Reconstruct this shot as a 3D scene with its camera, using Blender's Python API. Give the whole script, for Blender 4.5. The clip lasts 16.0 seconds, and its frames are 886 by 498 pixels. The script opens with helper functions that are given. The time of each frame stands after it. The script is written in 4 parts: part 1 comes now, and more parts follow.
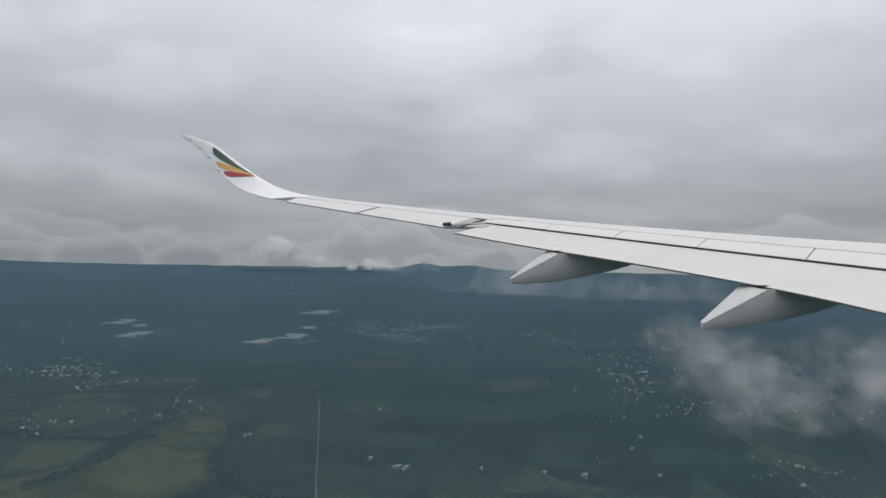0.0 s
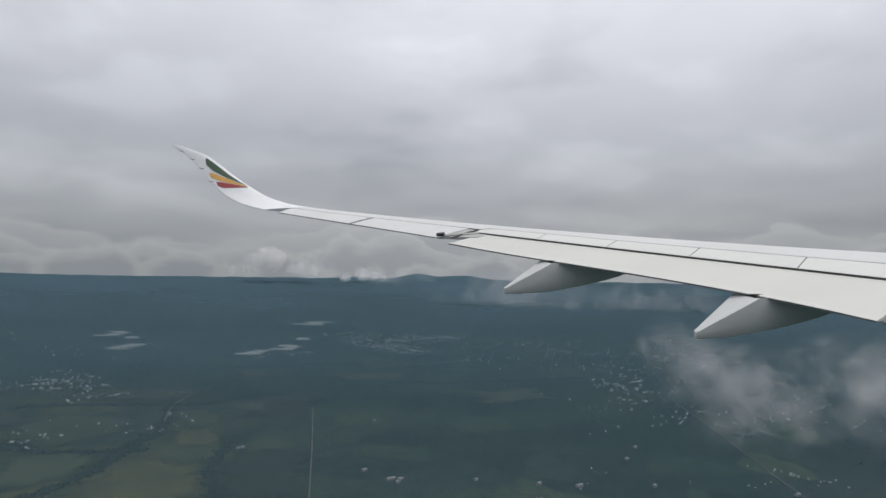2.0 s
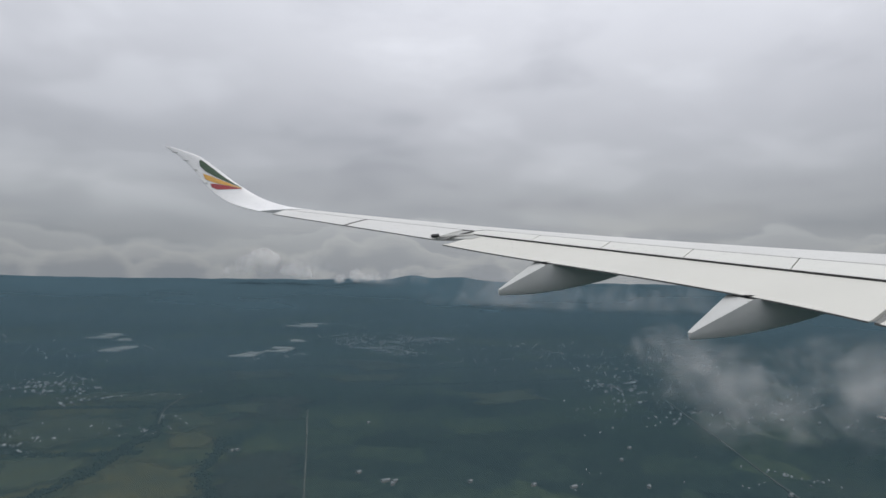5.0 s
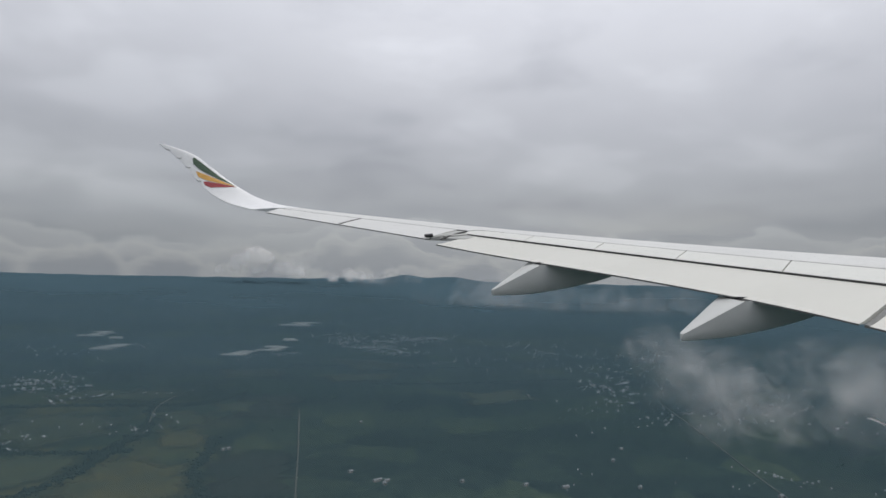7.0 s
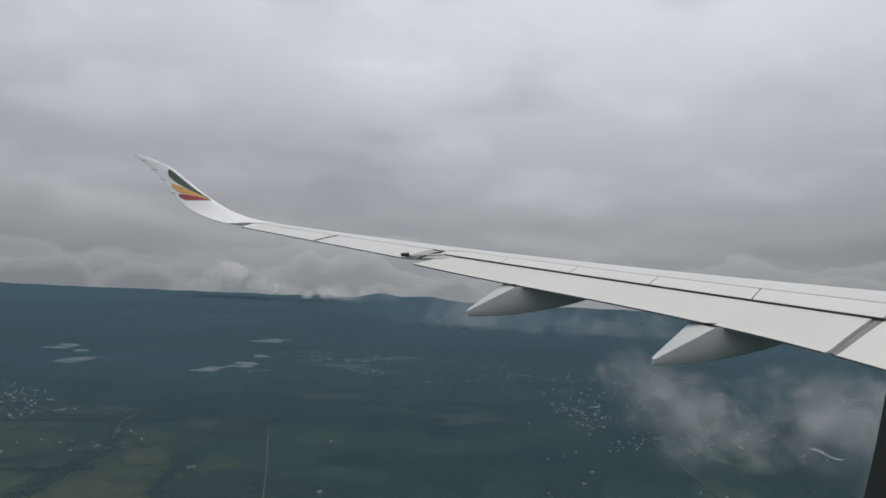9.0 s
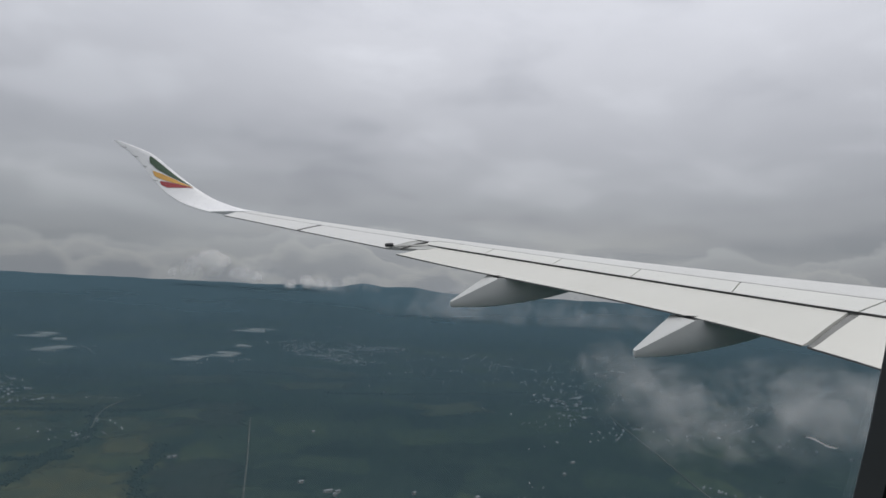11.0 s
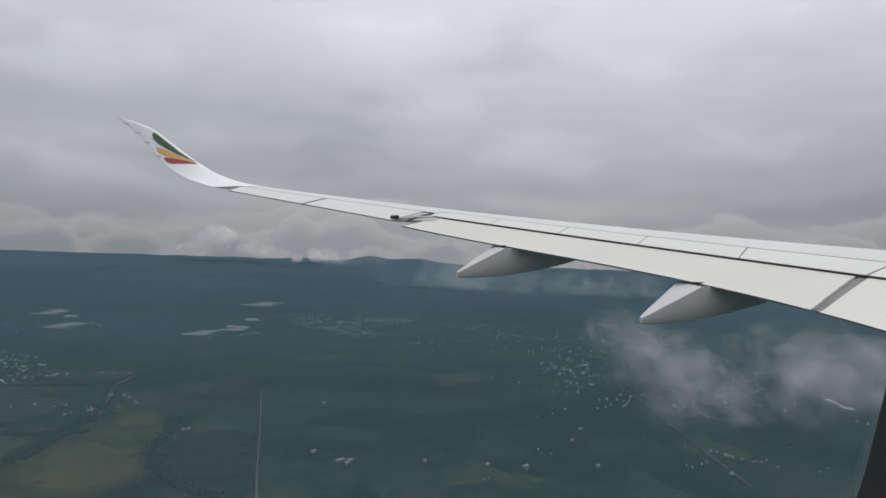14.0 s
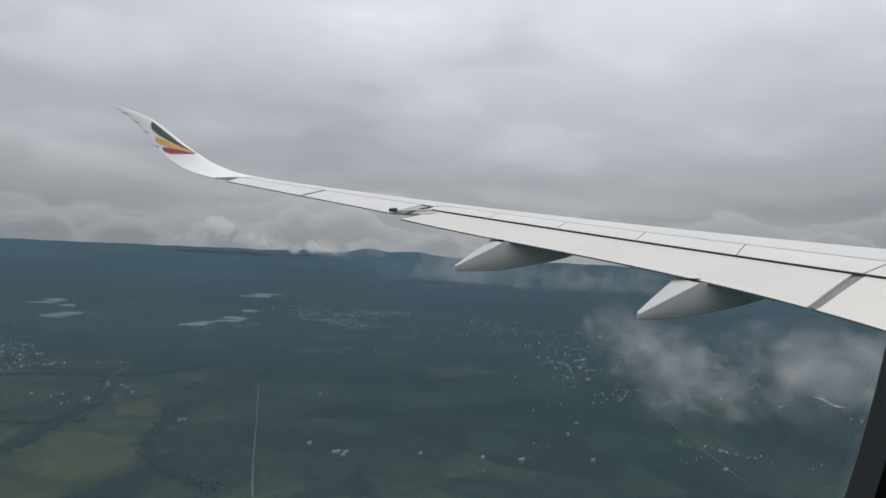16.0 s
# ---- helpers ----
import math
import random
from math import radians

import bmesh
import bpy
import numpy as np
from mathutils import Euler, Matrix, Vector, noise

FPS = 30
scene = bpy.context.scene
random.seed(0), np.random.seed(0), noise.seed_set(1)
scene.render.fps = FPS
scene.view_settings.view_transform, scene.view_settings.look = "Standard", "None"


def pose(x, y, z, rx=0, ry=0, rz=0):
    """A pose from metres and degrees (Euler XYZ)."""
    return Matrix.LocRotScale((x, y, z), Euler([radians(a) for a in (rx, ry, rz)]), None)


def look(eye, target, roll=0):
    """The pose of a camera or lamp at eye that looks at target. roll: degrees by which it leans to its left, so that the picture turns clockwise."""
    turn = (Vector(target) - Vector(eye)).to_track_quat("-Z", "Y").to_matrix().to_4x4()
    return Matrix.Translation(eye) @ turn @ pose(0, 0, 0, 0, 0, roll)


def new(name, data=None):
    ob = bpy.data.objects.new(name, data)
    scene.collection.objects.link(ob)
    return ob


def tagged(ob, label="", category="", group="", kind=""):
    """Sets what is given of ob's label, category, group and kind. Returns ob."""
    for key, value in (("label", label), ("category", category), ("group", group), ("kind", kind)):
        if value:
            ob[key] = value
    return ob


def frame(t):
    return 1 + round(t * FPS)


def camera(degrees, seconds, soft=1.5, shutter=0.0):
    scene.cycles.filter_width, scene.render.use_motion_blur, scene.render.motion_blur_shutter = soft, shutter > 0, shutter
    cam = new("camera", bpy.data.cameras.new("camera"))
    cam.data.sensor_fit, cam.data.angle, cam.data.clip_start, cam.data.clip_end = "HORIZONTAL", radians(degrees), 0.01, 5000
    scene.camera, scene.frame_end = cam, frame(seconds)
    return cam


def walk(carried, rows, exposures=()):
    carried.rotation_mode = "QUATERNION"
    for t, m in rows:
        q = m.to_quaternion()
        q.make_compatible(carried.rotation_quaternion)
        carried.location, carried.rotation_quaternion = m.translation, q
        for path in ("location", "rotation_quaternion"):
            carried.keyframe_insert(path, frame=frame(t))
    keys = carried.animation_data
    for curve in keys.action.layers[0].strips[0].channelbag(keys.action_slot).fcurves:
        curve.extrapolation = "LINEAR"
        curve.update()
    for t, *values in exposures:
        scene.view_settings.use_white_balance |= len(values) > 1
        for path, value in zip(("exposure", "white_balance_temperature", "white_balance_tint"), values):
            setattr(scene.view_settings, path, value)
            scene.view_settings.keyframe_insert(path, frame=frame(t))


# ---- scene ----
# ---- camera ----
# x: the way the aircraft flies, y: out along the left wing, z: up; the ground lies at z = 0.
H = 250.0
cam = camera(70.0, 16.0, soft=1.5)
PATH = [
    (0, 0, 0, 250, 91.076, -1.118, -21.792),
    (0.5, 0, 0, 250, 91.387, -0.845, -21.807),
    (1, 0, 0, 250, 91.527, -1.113, -22.082),
    (1.5, 0, 0, 250, 91.811, -0.797, -22.228),
    (2, 0, 0, 250, 92.015, -0.876, -22.363),
    (2.5, 0, 0, 250, 92.086, -0.973, -22.44),
    (3, 0, 0, 250, 92.009, -1.03, -22.648),
    (3.5, 0, 0, 250, 91.845, -0.959, -22.764),
    (6, 0, 0, 250, 92.309, -0.648, -22.967),
    (6.5, 0, 0, 250, 91.922, -0.574, -23.047),
    (7, 0, 0, 250, 92.15, -1.199, -23.445),
    (7.5, 0.004, 0, 250, 93.794, -1.766, -22.904),
    (8, 0.009, 0, 250, 95.673, -2.911, -23.456),
    (8.5, 0.014, 0, 250, 94.785, -2.613, -25.226),
    (9, 0.009, 0, 250, 94.003, -2.602, -25.655),
    (9.5, 0.003, 0, 250, 93.906, -4.056, -28.949),
    (12, -0.002, 0, 250, 92.458, -2.642, -26.062),
    (12.5, -0.005, 0, 250, 91.699, -2.722, -26.216),
    (13, -0.005, 0, 250, 91.188, -1.959, -25.945),
    (13.5, -0.004, 0, 250, 90.893, -1.909, -26.147),
    (14, -0.004, 0, 250, 90.601, -2.024, -26.581),
    (14.5, -0.003, 0, 250, 90.398, -2.319, -26.557),
    (15, -0.003, 0, 250, 90.297, -2.409, -26.629),
    (15.5, -0.002, 0, 250, 90.27, -2.582, -26.773),
    (16, -0.002, 0, 250, 90.018, -2.694, -26.749),
]
EXPOSURES = [(0, 0.25), (3, 0.23), (6, 0.21), (7, 0.18), (7.5, 0.13), (8, -0.01), (8.5, 0.0), (9, 0.02), (9.5, 0.06), (12, 0.07), (14, 0.17), (16, 0.23)]
walk(cam, [(t, pose(x, y, z, a, b, c)) for t, x, y, z, a, b, c in PATH], EXPOSURES)

# ---- world and sun ----
SUN_ELEVATION, SUN_AZIMUTH = 62.0, 112.0


def ramp(nodes, stops, mode="EASE"):
    node = nodes.new("ShaderNodeValToRGB")
    node.color_ramp.interpolation = mode
    while len(node.color_ramp.elements) < len(stops):
        node.color_ramp.elements.new(0.5)
    for element, (place, colour) in zip(node.color_ramp.elements, stops):
        element.position = place
        element.color = (*colour, 1) if len(colour) == 3 else colour
    return node


def maths(nodes, links, operation, a, b=None, clamp=False):
    node = nodes.new("ShaderNodeMath")
    node.operation, node.use_clamp = operation, clamp
    for socket, value in zip(node.inputs, (a, b)):
        if value is None:
            continue
        if isinstance(value, (int, float)):
            socket.default_value = value
        else:
            links.new(value, socket)
    return node.outputs[0]


def blend(nodes, links, factor, a, b, kind="MIX"):
    node = nodes.new("ShaderNodeMix")
    node.data_type, node.blend_type = "RGBA", kind
    for socket, value in ((node.inputs[0], factor), (node.inputs[6], a), (node.inputs[7], b)):
        if isinstance(value, (int, float)):
            socket.default_value = value
        elif isinstance(value, tuple):
            socket.default_value = (*value, 1)
        else:
            links.new(value, socket)
    return node.outputs[2]


def build_world():
    world = bpy.data.worlds.new("overcast")
    scene.world = world
    world.use_nodes = True
    nodes, links = world.node_tree.nodes, world.node_tree.links
    nodes.clear()
    coords = nodes.new("ShaderNodeTexCoord").outputs["Generated"]
    split = nodes.new("ShaderNodeSeparateXYZ")
    links.new(coords, split.inputs[0])
    up = maths(nodes, links, "MAXIMUM", split.outputs[2], 0.0)
    lift = maths(nodes, links, "ADD", up, 0.19)
    flat = nodes.new("ShaderNodeCombineXYZ")
    links.new(maths(nodes, links, "DIVIDE", split.outputs[0], lift), flat.inputs[0])
    links.new(maths(nodes, links, "DIVIDE", split.outputs[1], lift), flat.inputs[1])
    links.new(maths(nodes, links, "MULTIPLY", up, 2.5), flat.inputs[2])

    def cloud_noise(scale, detail, rough, vector, offset=0.0):
        node = nodes.new("ShaderNodeTexNoise")
        node.inputs["Scale"].default_value = scale
        node.inputs["Detail"].default_value = detail
        node.inputs["Roughness"].default_value = rough
        node.inputs["Distortion"].default_value = 0.25
        shift = nodes.new("ShaderNodeVectorMath")
        shift.operation = "ADD"
        shift.inputs[1].default_value = (offset, offset * 0.7, offset * 0.3)
        links.new(vector, shift.inputs[0])
        links.new(shift.outputs[0], node.inputs["Vector"])
        return node.outputs[0]

    broad = cloud_noise(0.42, 3.0, 0.45, flat.outputs[0], 3.3)
    fine = cloud_noise(1.7, 5.0, 0.5, flat.outputs[0], 7.1)
    mixed = maths(nodes, links, "ADD", maths(nodes, links, "MULTIPLY", broad, 0.62), maths(nodes, links, "MULTIPLY", fine, 0.38))
    # the deck of cloud: darkest low over the horizon, brightest overhead, as thick overcast is
    deck = ramp(nodes, [(0.0, (0.240, 0.255, 0.275)), (0.05, (0.275, 0.288, 0.307)), (0.12, (0.350, 0.362, 0.385)), (0.22, (0.455, 0.468, 0.505)), (0.40, (0.71, 0.725, 0.78)), (1.0, (0.92, 0.93, 0.98))], "LINEAR")
    links.new(up, deck.inputs[0])
    depth = ramp(nodes, [(0.36, (0.76, 0.765, 0.78)), (0.46, (0.93, 0.93, 0.935)), (0.54, (1.07, 1.07, 1.07)), (0.63, (1.28, 1.275, 1.265))])
    links.new(mixed, depth.inputs[0])
    # heaped banks of cloud far off, low over the horizon
    banks = nodes.new("ShaderNodeVectorMath")
    banks.operation = "MULTIPLY"
    banks.inputs[1].default_value = (0.8, 0.8, 4.2)
    links.new(coords, banks.inputs[0])
    heap = cloud_noise(4.2, 5.0, 0.5, banks.outputs[0], 1.7)
    low = ramp(nodes, [(0.34, (0.82, 0.84, 0.86)), (0.47, (0.95, 0.955, 0.96)), (0.56, (1.08, 1.07, 1.05)), (0.68, (1.25, 1.22, 1.16))])
    links.new(heap, low.inputs[0])
    height = ramp(nodes, [(0.0, (0, 0, 0)), (0.05, (0.25, 0.25, 0.25)), (0.13, (1, 1, 1))])
    links.new(up, height.inputs[0])
    structure = blend(nodes, links, height.outputs[0], low.outputs[0], depth.outputs[0])
    level = nodes.new("ShaderNodeVectorMath")
    level.operation = "MULTIPLY"
    level.inputs[1].default_value = (1.0, 1.0, 0.0)
    links.new(coords, level.inputs[0])
    round_off = nodes.new("ShaderNodeVectorMath")
    round_off.operation = "MULTIPLY"
    round_off.inputs[1].default_value = (1.0, 1.0, 1.6)
    links.new(coords, round_off.inputs[0])
    # heaped layers, the farthest first: mean height of the tops, their swing, width of the heads, depth of shade, top and base tones
    for number, (mean, swing, heads, deep, lit, shade) in enumerate(((0.062, 0.060, 5.5, 0.050, (1.20, 1.19, 1.165), (0.95, 0.955, 0.965)), (0.036, 0.052, 8.0, 0.036, (1.34, 1.31, 1.25), (0.92, 0.93, 0.945)), (0.014, 0.036, 13.0, 0.022, (1.42, 1.38, 1.29), (0.88, 0.895, 0.915)))):
        rise = maths(nodes, links, "MULTIPLY", maths(nodes, links, "SUBTRACT", cloud_noise(heads, 2.0, 0.4, level.outputs[0], 2.9 + 4.1 * number), 0.5), swing * 2.6)
        puffs = maths(nodes, links, "MULTIPLY", maths(nodes, links, "SUBTRACT", cloud_noise(heads * 5.5, 4.0, 0.5, round_off.outputs[0], 9.3 + number), 0.5), swing * 0.6)
        top = maths(nodes, links, "ADD", maths(nodes, links, "ADD", rise, puffs), mean)
        below = maths(nodes, links, "SUBTRACT", top, up)
        inside = nodes.new("ShaderNodeMapRange")
        inside.interpolation_type = "SMOOTHSTEP"
        inside.inputs["From Min"].default_value, inside.inputs["From Max"].default_value = -0.001, 0.006
        links.new(below, inside.inputs["Value"])
        tone = ramp(nodes, [(0.0, lit), (0.35, tuple(0.5 * (a + b) for a, b in zip(lit, shade))), (1.0, shade)])
        links.new(maths(nodes, links, "DIVIDE", below, deep, True), tone.inputs[0])
        structure = blend(nodes, links, maths(nodes, links, "MULTIPLY", inside.outputs["Result"], 0.85), structure, tone.outputs[0])
    bright = nodes.new("ShaderNodeVectorMath")
    bright.operation = "MULTIPLY"
    links.new(deck.outputs[0], bright.inputs[0])
    links.new(structure, bright.inputs[1])
    # the deck is thicker ahead of the aircraft and far abeam
    ahead = ramp(nodes, [(0.0, (0.88, 0.885, 0.89)), (0.30, (0.90, 0.905, 0.91)), (0.50, (1, 1, 1)), (0.78, (1, 1, 1)), (0.98, (0.87, 0.87, 0.87))])
    links.new(maths(nodes, links, "ADD", maths(nodes, links, "MULTIPLY", split.outputs[0], 0.7), 0.3), ahead.inputs[0])
    thicker = nodes.new("ShaderNodeVectorMath")
    thicker.operation = "MULTIPLY"
    links.new(bright.outputs[0], thicker.inputs[0])
    links.new(ahead.outputs[0], thicker.inputs[1])
    sky = nodes.new("ShaderNodeTexSky")
    sky.sky_type, sky.sun_disc = "NISHITA", False
    sky.sun_elevation, sky.sun_rotation = radians(SUN_ELEVATION), radians(SUN_AZIMUTH)
    thin = nodes.new("ShaderNodeVectorMath")
    thin.operation = "SCALE"
    thin.inputs["Scale"].default_value = 0.08
    links.new(sky.outputs[0], thin.inputs[0])
    final = blend(nodes, links, 0.95, thin.outputs[0], thicker.outputs[0])
    # under the horizon the land hides the sky
    over = maths(nodes, links, "DIVIDE", maths(nodes, links, "ADD", split.outputs[2], 0.07), 0.04, True)
    skyward = nodes.new("ShaderNodeVectorMath")
    skyward.operation = "SCALE"
    links.new(final, skyward.inputs[0])
    links.new(over, skyward.inputs["Scale"])
    back = nodes.new("ShaderNodeBackground")
    links.new(skyward.outputs[0], back.inputs["Color"])
    back.inputs["Strength"].default_value = 1.10
    out = nodes.new("ShaderNodeOutputWorld")
    links.new(back.outputs[0], out.inputs["Surface"])


build_world()
sun_data = bpy.data.lights.new("sun", "SUN")
sun_data.energy, sun_data.angle, sun_data.color = 1.15, radians(25), (1.0, 0.97, 0.92)
sun = new("sun", sun_data)
sun.matrix_world = look((0, 0, 600), (-math.sin(radians(SUN_AZIMUTH)) * 300, -math.cos(radians(SUN_AZIMUTH)) * 300, 600 - 300 * math.tan(radians(SUN_ELEVATION))))


# ---- materials ----
def surface(name, colour, other, scale, rough=0.5, metal=0.0, bump=0.0, fine=None, amount=0.5, spec=0.5, per_object=0.0, stretch=(1, 1, 1), translucent=0.0, island=0.0, fringe=0.0):
    """A painted, earthen or leafy surface: two colours mixed by coarse and fine noise, with fine relief."""
    mat = bpy.data.materials.new(name)
    mat.use_nodes = True
    nodes, links = mat.node_tree.nodes, mat.node_tree.links
    shader = nodes["Principled BSDF"]
    coords = nodes.new("ShaderNodeTexCoord").outputs["Object"]
    mapping = nodes.new("ShaderNodeMapping")
    mapping.inputs["Scale"].default_value = stretch
    links.new(coords, mapping.inputs[0])
    noises = []
    for size, detail in ((scale, 4.0), (fine or scale * 9, 5.0)):
        node = nodes.new("ShaderNodeTexNoise")
        node.inputs["Scale"].default_value, node.inputs["Detail"].default_value = size, detail
        node.inputs["Roughness"].default_value = 0.6
        links.new(mapping.outputs[0], node.inputs["Vector"])
        noises.append(node.outputs[0])
    both = maths(nodes, links, "ADD", maths(nodes, links, "MULTIPLY", noises[0], 0.6), maths(nodes, links, "MULTIPLY", noises[1], 0.4))
    factor = ramp(nodes, [(0.5 - 0.22 * amount - 0.02, (0, 0, 0)), (0.5 + 0.22 * amount + 0.02, (1, 1, 1))])
    links.new(both, factor.inputs[0])
    result = blend(nodes, links, factor.outputs[0], colour, other)
    if per_object or island:
        info = nodes.new("ShaderNodeObjectInfo") if per_object else nodes.new("ShaderNodeNewGeometry")
        drawn = info.outputs["Random"] if per_object else info.outputs["Random Per Island"]
        vary = per_object or island
        value = maths(nodes, links, "ADD", maths(nodes, links, "MULTIPLY", drawn, vary), 1 - vary / 2)
        scaled = nodes.new("ShaderNodeVectorMath")
        scaled.operation = "SCALE"
        links.new(result, scaled.inputs[0])
        links.new(value, scaled.inputs["Scale"])
        result = scaled.outputs[0]
    links.new(result, shader.inputs["Base Color"])
    shader.inputs["Roughness"].default_value = rough
    shader.inputs["Metallic"].default_value = metal
    shader.inputs["Specular IOR Level"].default_value = spec
    if bump:
        node = nodes.new("ShaderNodeBump")
        node.inputs["Strength"].default_value = bump
        node.inputs["Distance"].default_value = 0.02
        links.new(noises[1], node.inputs["Height"])
        links.new(node.outputs[0], shader.inputs["Normal"])
    if fringe:
        rim = nodes.new("ShaderNodeUVMap")
        rim.uv_map = "rim"
        parts = nodes.new("ShaderNodeSeparateXYZ")
        links.new(rim.outputs[0], parts.inputs[0])
        inner = maths(nodes, links, "SUBTRACT", 1.0, parts.outputs[0])
        ragged = maths(nodes, links, "MULTIPLY", maths(nodes, links, "SUBTRACT", both, 0.5), 5.0)
        kept = maths(nodes, links, "ADD", maths(nodes, links, "MULTIPLY", inner, 1.5), maths(nodes, links, "MULTIPLY", ragged, maths(nodes, links, "ADD", parts.outputs[0], 0.2)))
        kept = maths(nodes, links, "MULTIPLY", maths(nodes, links, "MULTIPLY", kept, maths(nodes, links, "MULTIPLY", inner, 4.0, True), True), fringe)
        links.new(kept, shader.inputs["Alpha"])
    if translucent:
        soft = nodes.new("ShaderNodeBsdfTranslucent")
        links.new(result, soft.inputs["Color"])
        diffuse = nodes.new("ShaderNodeBsdfDiffuse")
        links.new(result, diffuse.inputs["Color"])
        mix = nodes.new("ShaderNodeMixShader")
        mix.inputs[0].default_value = translucent
        links.new(diffuse.outputs[0], mix.inputs[1])
        links.new(soft.outputs[0], mix.inputs[2])
        links.new(mix.outputs[0], nodes["Material Output"].inputs["Surface"])
    return mat


PAINT = surface("wing_paint", (0.60, 0.603, 0.585), (0.53, 0.533, 0.515), 0.5, 0.40, fine=6.0, stretch=(0.35, 1, 1), amount=1.0)
PAINT_FLAP = surface("flap_paint", (0.60, 0.597, 0.550), (0.54, 0.538, 0.494), 0.5, 0.42, fine=6.0, stretch=(0.35, 1, 1), amount=1.2)
PAINT_SPOILER = surface("composite_panel_paint", (0.62, 0.624, 0.585), (0.555, 0.56, 0.525), 0.8, 0.42, fine=9.0, stretch=(0.3, 1, 1), amount=1.0)
PAINT_WINGLET = surface("winglet_paint", (0.77, 0.775, 0.78), (0.71, 0.715, 0.725), 0.7, 0.42, fine=7.0)
PAINT_FAIRING = surface("fairing_paint", (0.58, 0.59, 0.575), (0.48, 0.49, 0.475), 0.9, 0.42, fine=8.0, stretch=(0.4, 1, 1), amount=1.2)
# grey of the hinge seals, also the painted shadow at the trailing edge
SEAL_AND_EDGE = surface("grey_seal_and_edge_shade", (0.13, 0.132, 0.128), (0.09, 0.092, 0.09), 2.0, 0.65, fine=25.0)
# near-black for the curved seal and for shade painted into gaps
SEAL_AND_GAP = surface("dark_seal_and_gap_shade", (0.055, 0.055, 0.052), (0.04, 0.04, 0.038), 2.0, 0.7, fine=25.0)
MID_SEAL = surface("mid_grey_seal", (0.18, 0.182, 0.175), (0.13, 0.132, 0.127), 2.0, 0.62, fine=25.0)
PALE_SEAL = surface("pale_sealant", (0.40, 0.405, 0.39), (0.33, 0.335, 0.32), 2.0, 0.6, fine=25.0)
DARK_METAL = surface("dark_metal", (0.07, 0.07, 0.072), (0.035, 0.035, 0.037), 4.0, 0.45, metal=0.6, fine=30.0)
GREEN = surface("green_paint", (0.052, 0.092, 0.056), (0.062, 0.102, 0.064), 2.0, 0.35)
YELLOW = surface("yellow_paint", (0.66, 0.37, 0.09), (0.60, 0.34, 0.09), 2.0, 0.35)
RED = surface("red_paint", (0.33, 0.05, 0.055), (0.28, 0.05, 0.055), 2.0, 0.35)
SKIN = surface("fuselage_paint", (0.70, 0.70, 0.70), (0.64, 0.64, 0.64), 0.4, 0.4, fine=5.0)
CABIN = surface("cabin_plastic", (0.11, 0.12, 0.12), (0.09, 0.10, 0.10), 6.0, 0.6, fine=160.0, bump=0.08)
RUBBER = surface("black_window_rubber", (0.042, 0.050, 0.051), (0.050, 0.058, 0.058), 9.0, 0.7, fine=120.0)
DRIED = surface("dried_smear", (0.90, 0.89, 0.87), (0.78, 0.77, 0.75), 60.0, 0.8, fine=700.0, translucent=0.7)
GASKET = surface("grey_gasket_rubber", (0.10, 0.105, 0.105), (0.075, 0.08, 0.08), 9.0, 0.6, fine=120.0)
LINING = surface("beige_cabin_lining", (0.40, 0.38, 0.345), (0.35, 0.335, 0.305), 6.0, 0.6, fine=160.0, bump=0.08)
ROOF = surface("sheet_metal_roof", (0.44, 0.46, 0.46), (0.22, 0.22, 0.22), 0.05, 0.5, metal=0.0, fine=0.6, island=1.3)
HOUSE_WALL = surface("plastered_wall", (0.45, 0.42, 0.38), (0.36, 0.33, 0.29), 0.2, 0.9, fine=1.5)
TREE = surface("tree_leaves", (0.030, 0.050, 0.037), (0.038, 0.057, 0.041), 0.02, 0.9, fine=0.3, spec=0.1, island=0.6)
SHEETING = surface("pale_plastic_sheeting", (0.74, 0.75, 0.70), (0.48, 0.49, 0.45), 0.03, 0.6, fine=0.25, amount=1.2, per_object=0.5)
MEADOW = surface("olive_meadow", (0.070, 0.084, 0.044), (0.044, 0.062, 0.041), 0.016, 0.95, fine=0.11, spec=0.1, per_object=0.4, amount=0.55, fringe=0.85)
STUBBLE = surface("dry_stubble_field", (0.118, 0.114, 0.050), (0.064, 0.078, 0.042), 0.015, 0.95, fine=0.10, spec=0.1, amount=0.6, fringe=0.85)
PLOUGHED = surface("ploughed_soil", (0.046, 0.056, 0.040), (0.034, 0.053, 0.038), 0.014, 0.95, fine=0.10, spec=0.1, per_object=0.3, fringe=0.85)
DIRT = surface("pale_dirt_track", (0.19, 0.19, 0.16), (0.08, 0.085, 0.065), 0.02, 0.95, fine=0.2, spec=0.1)


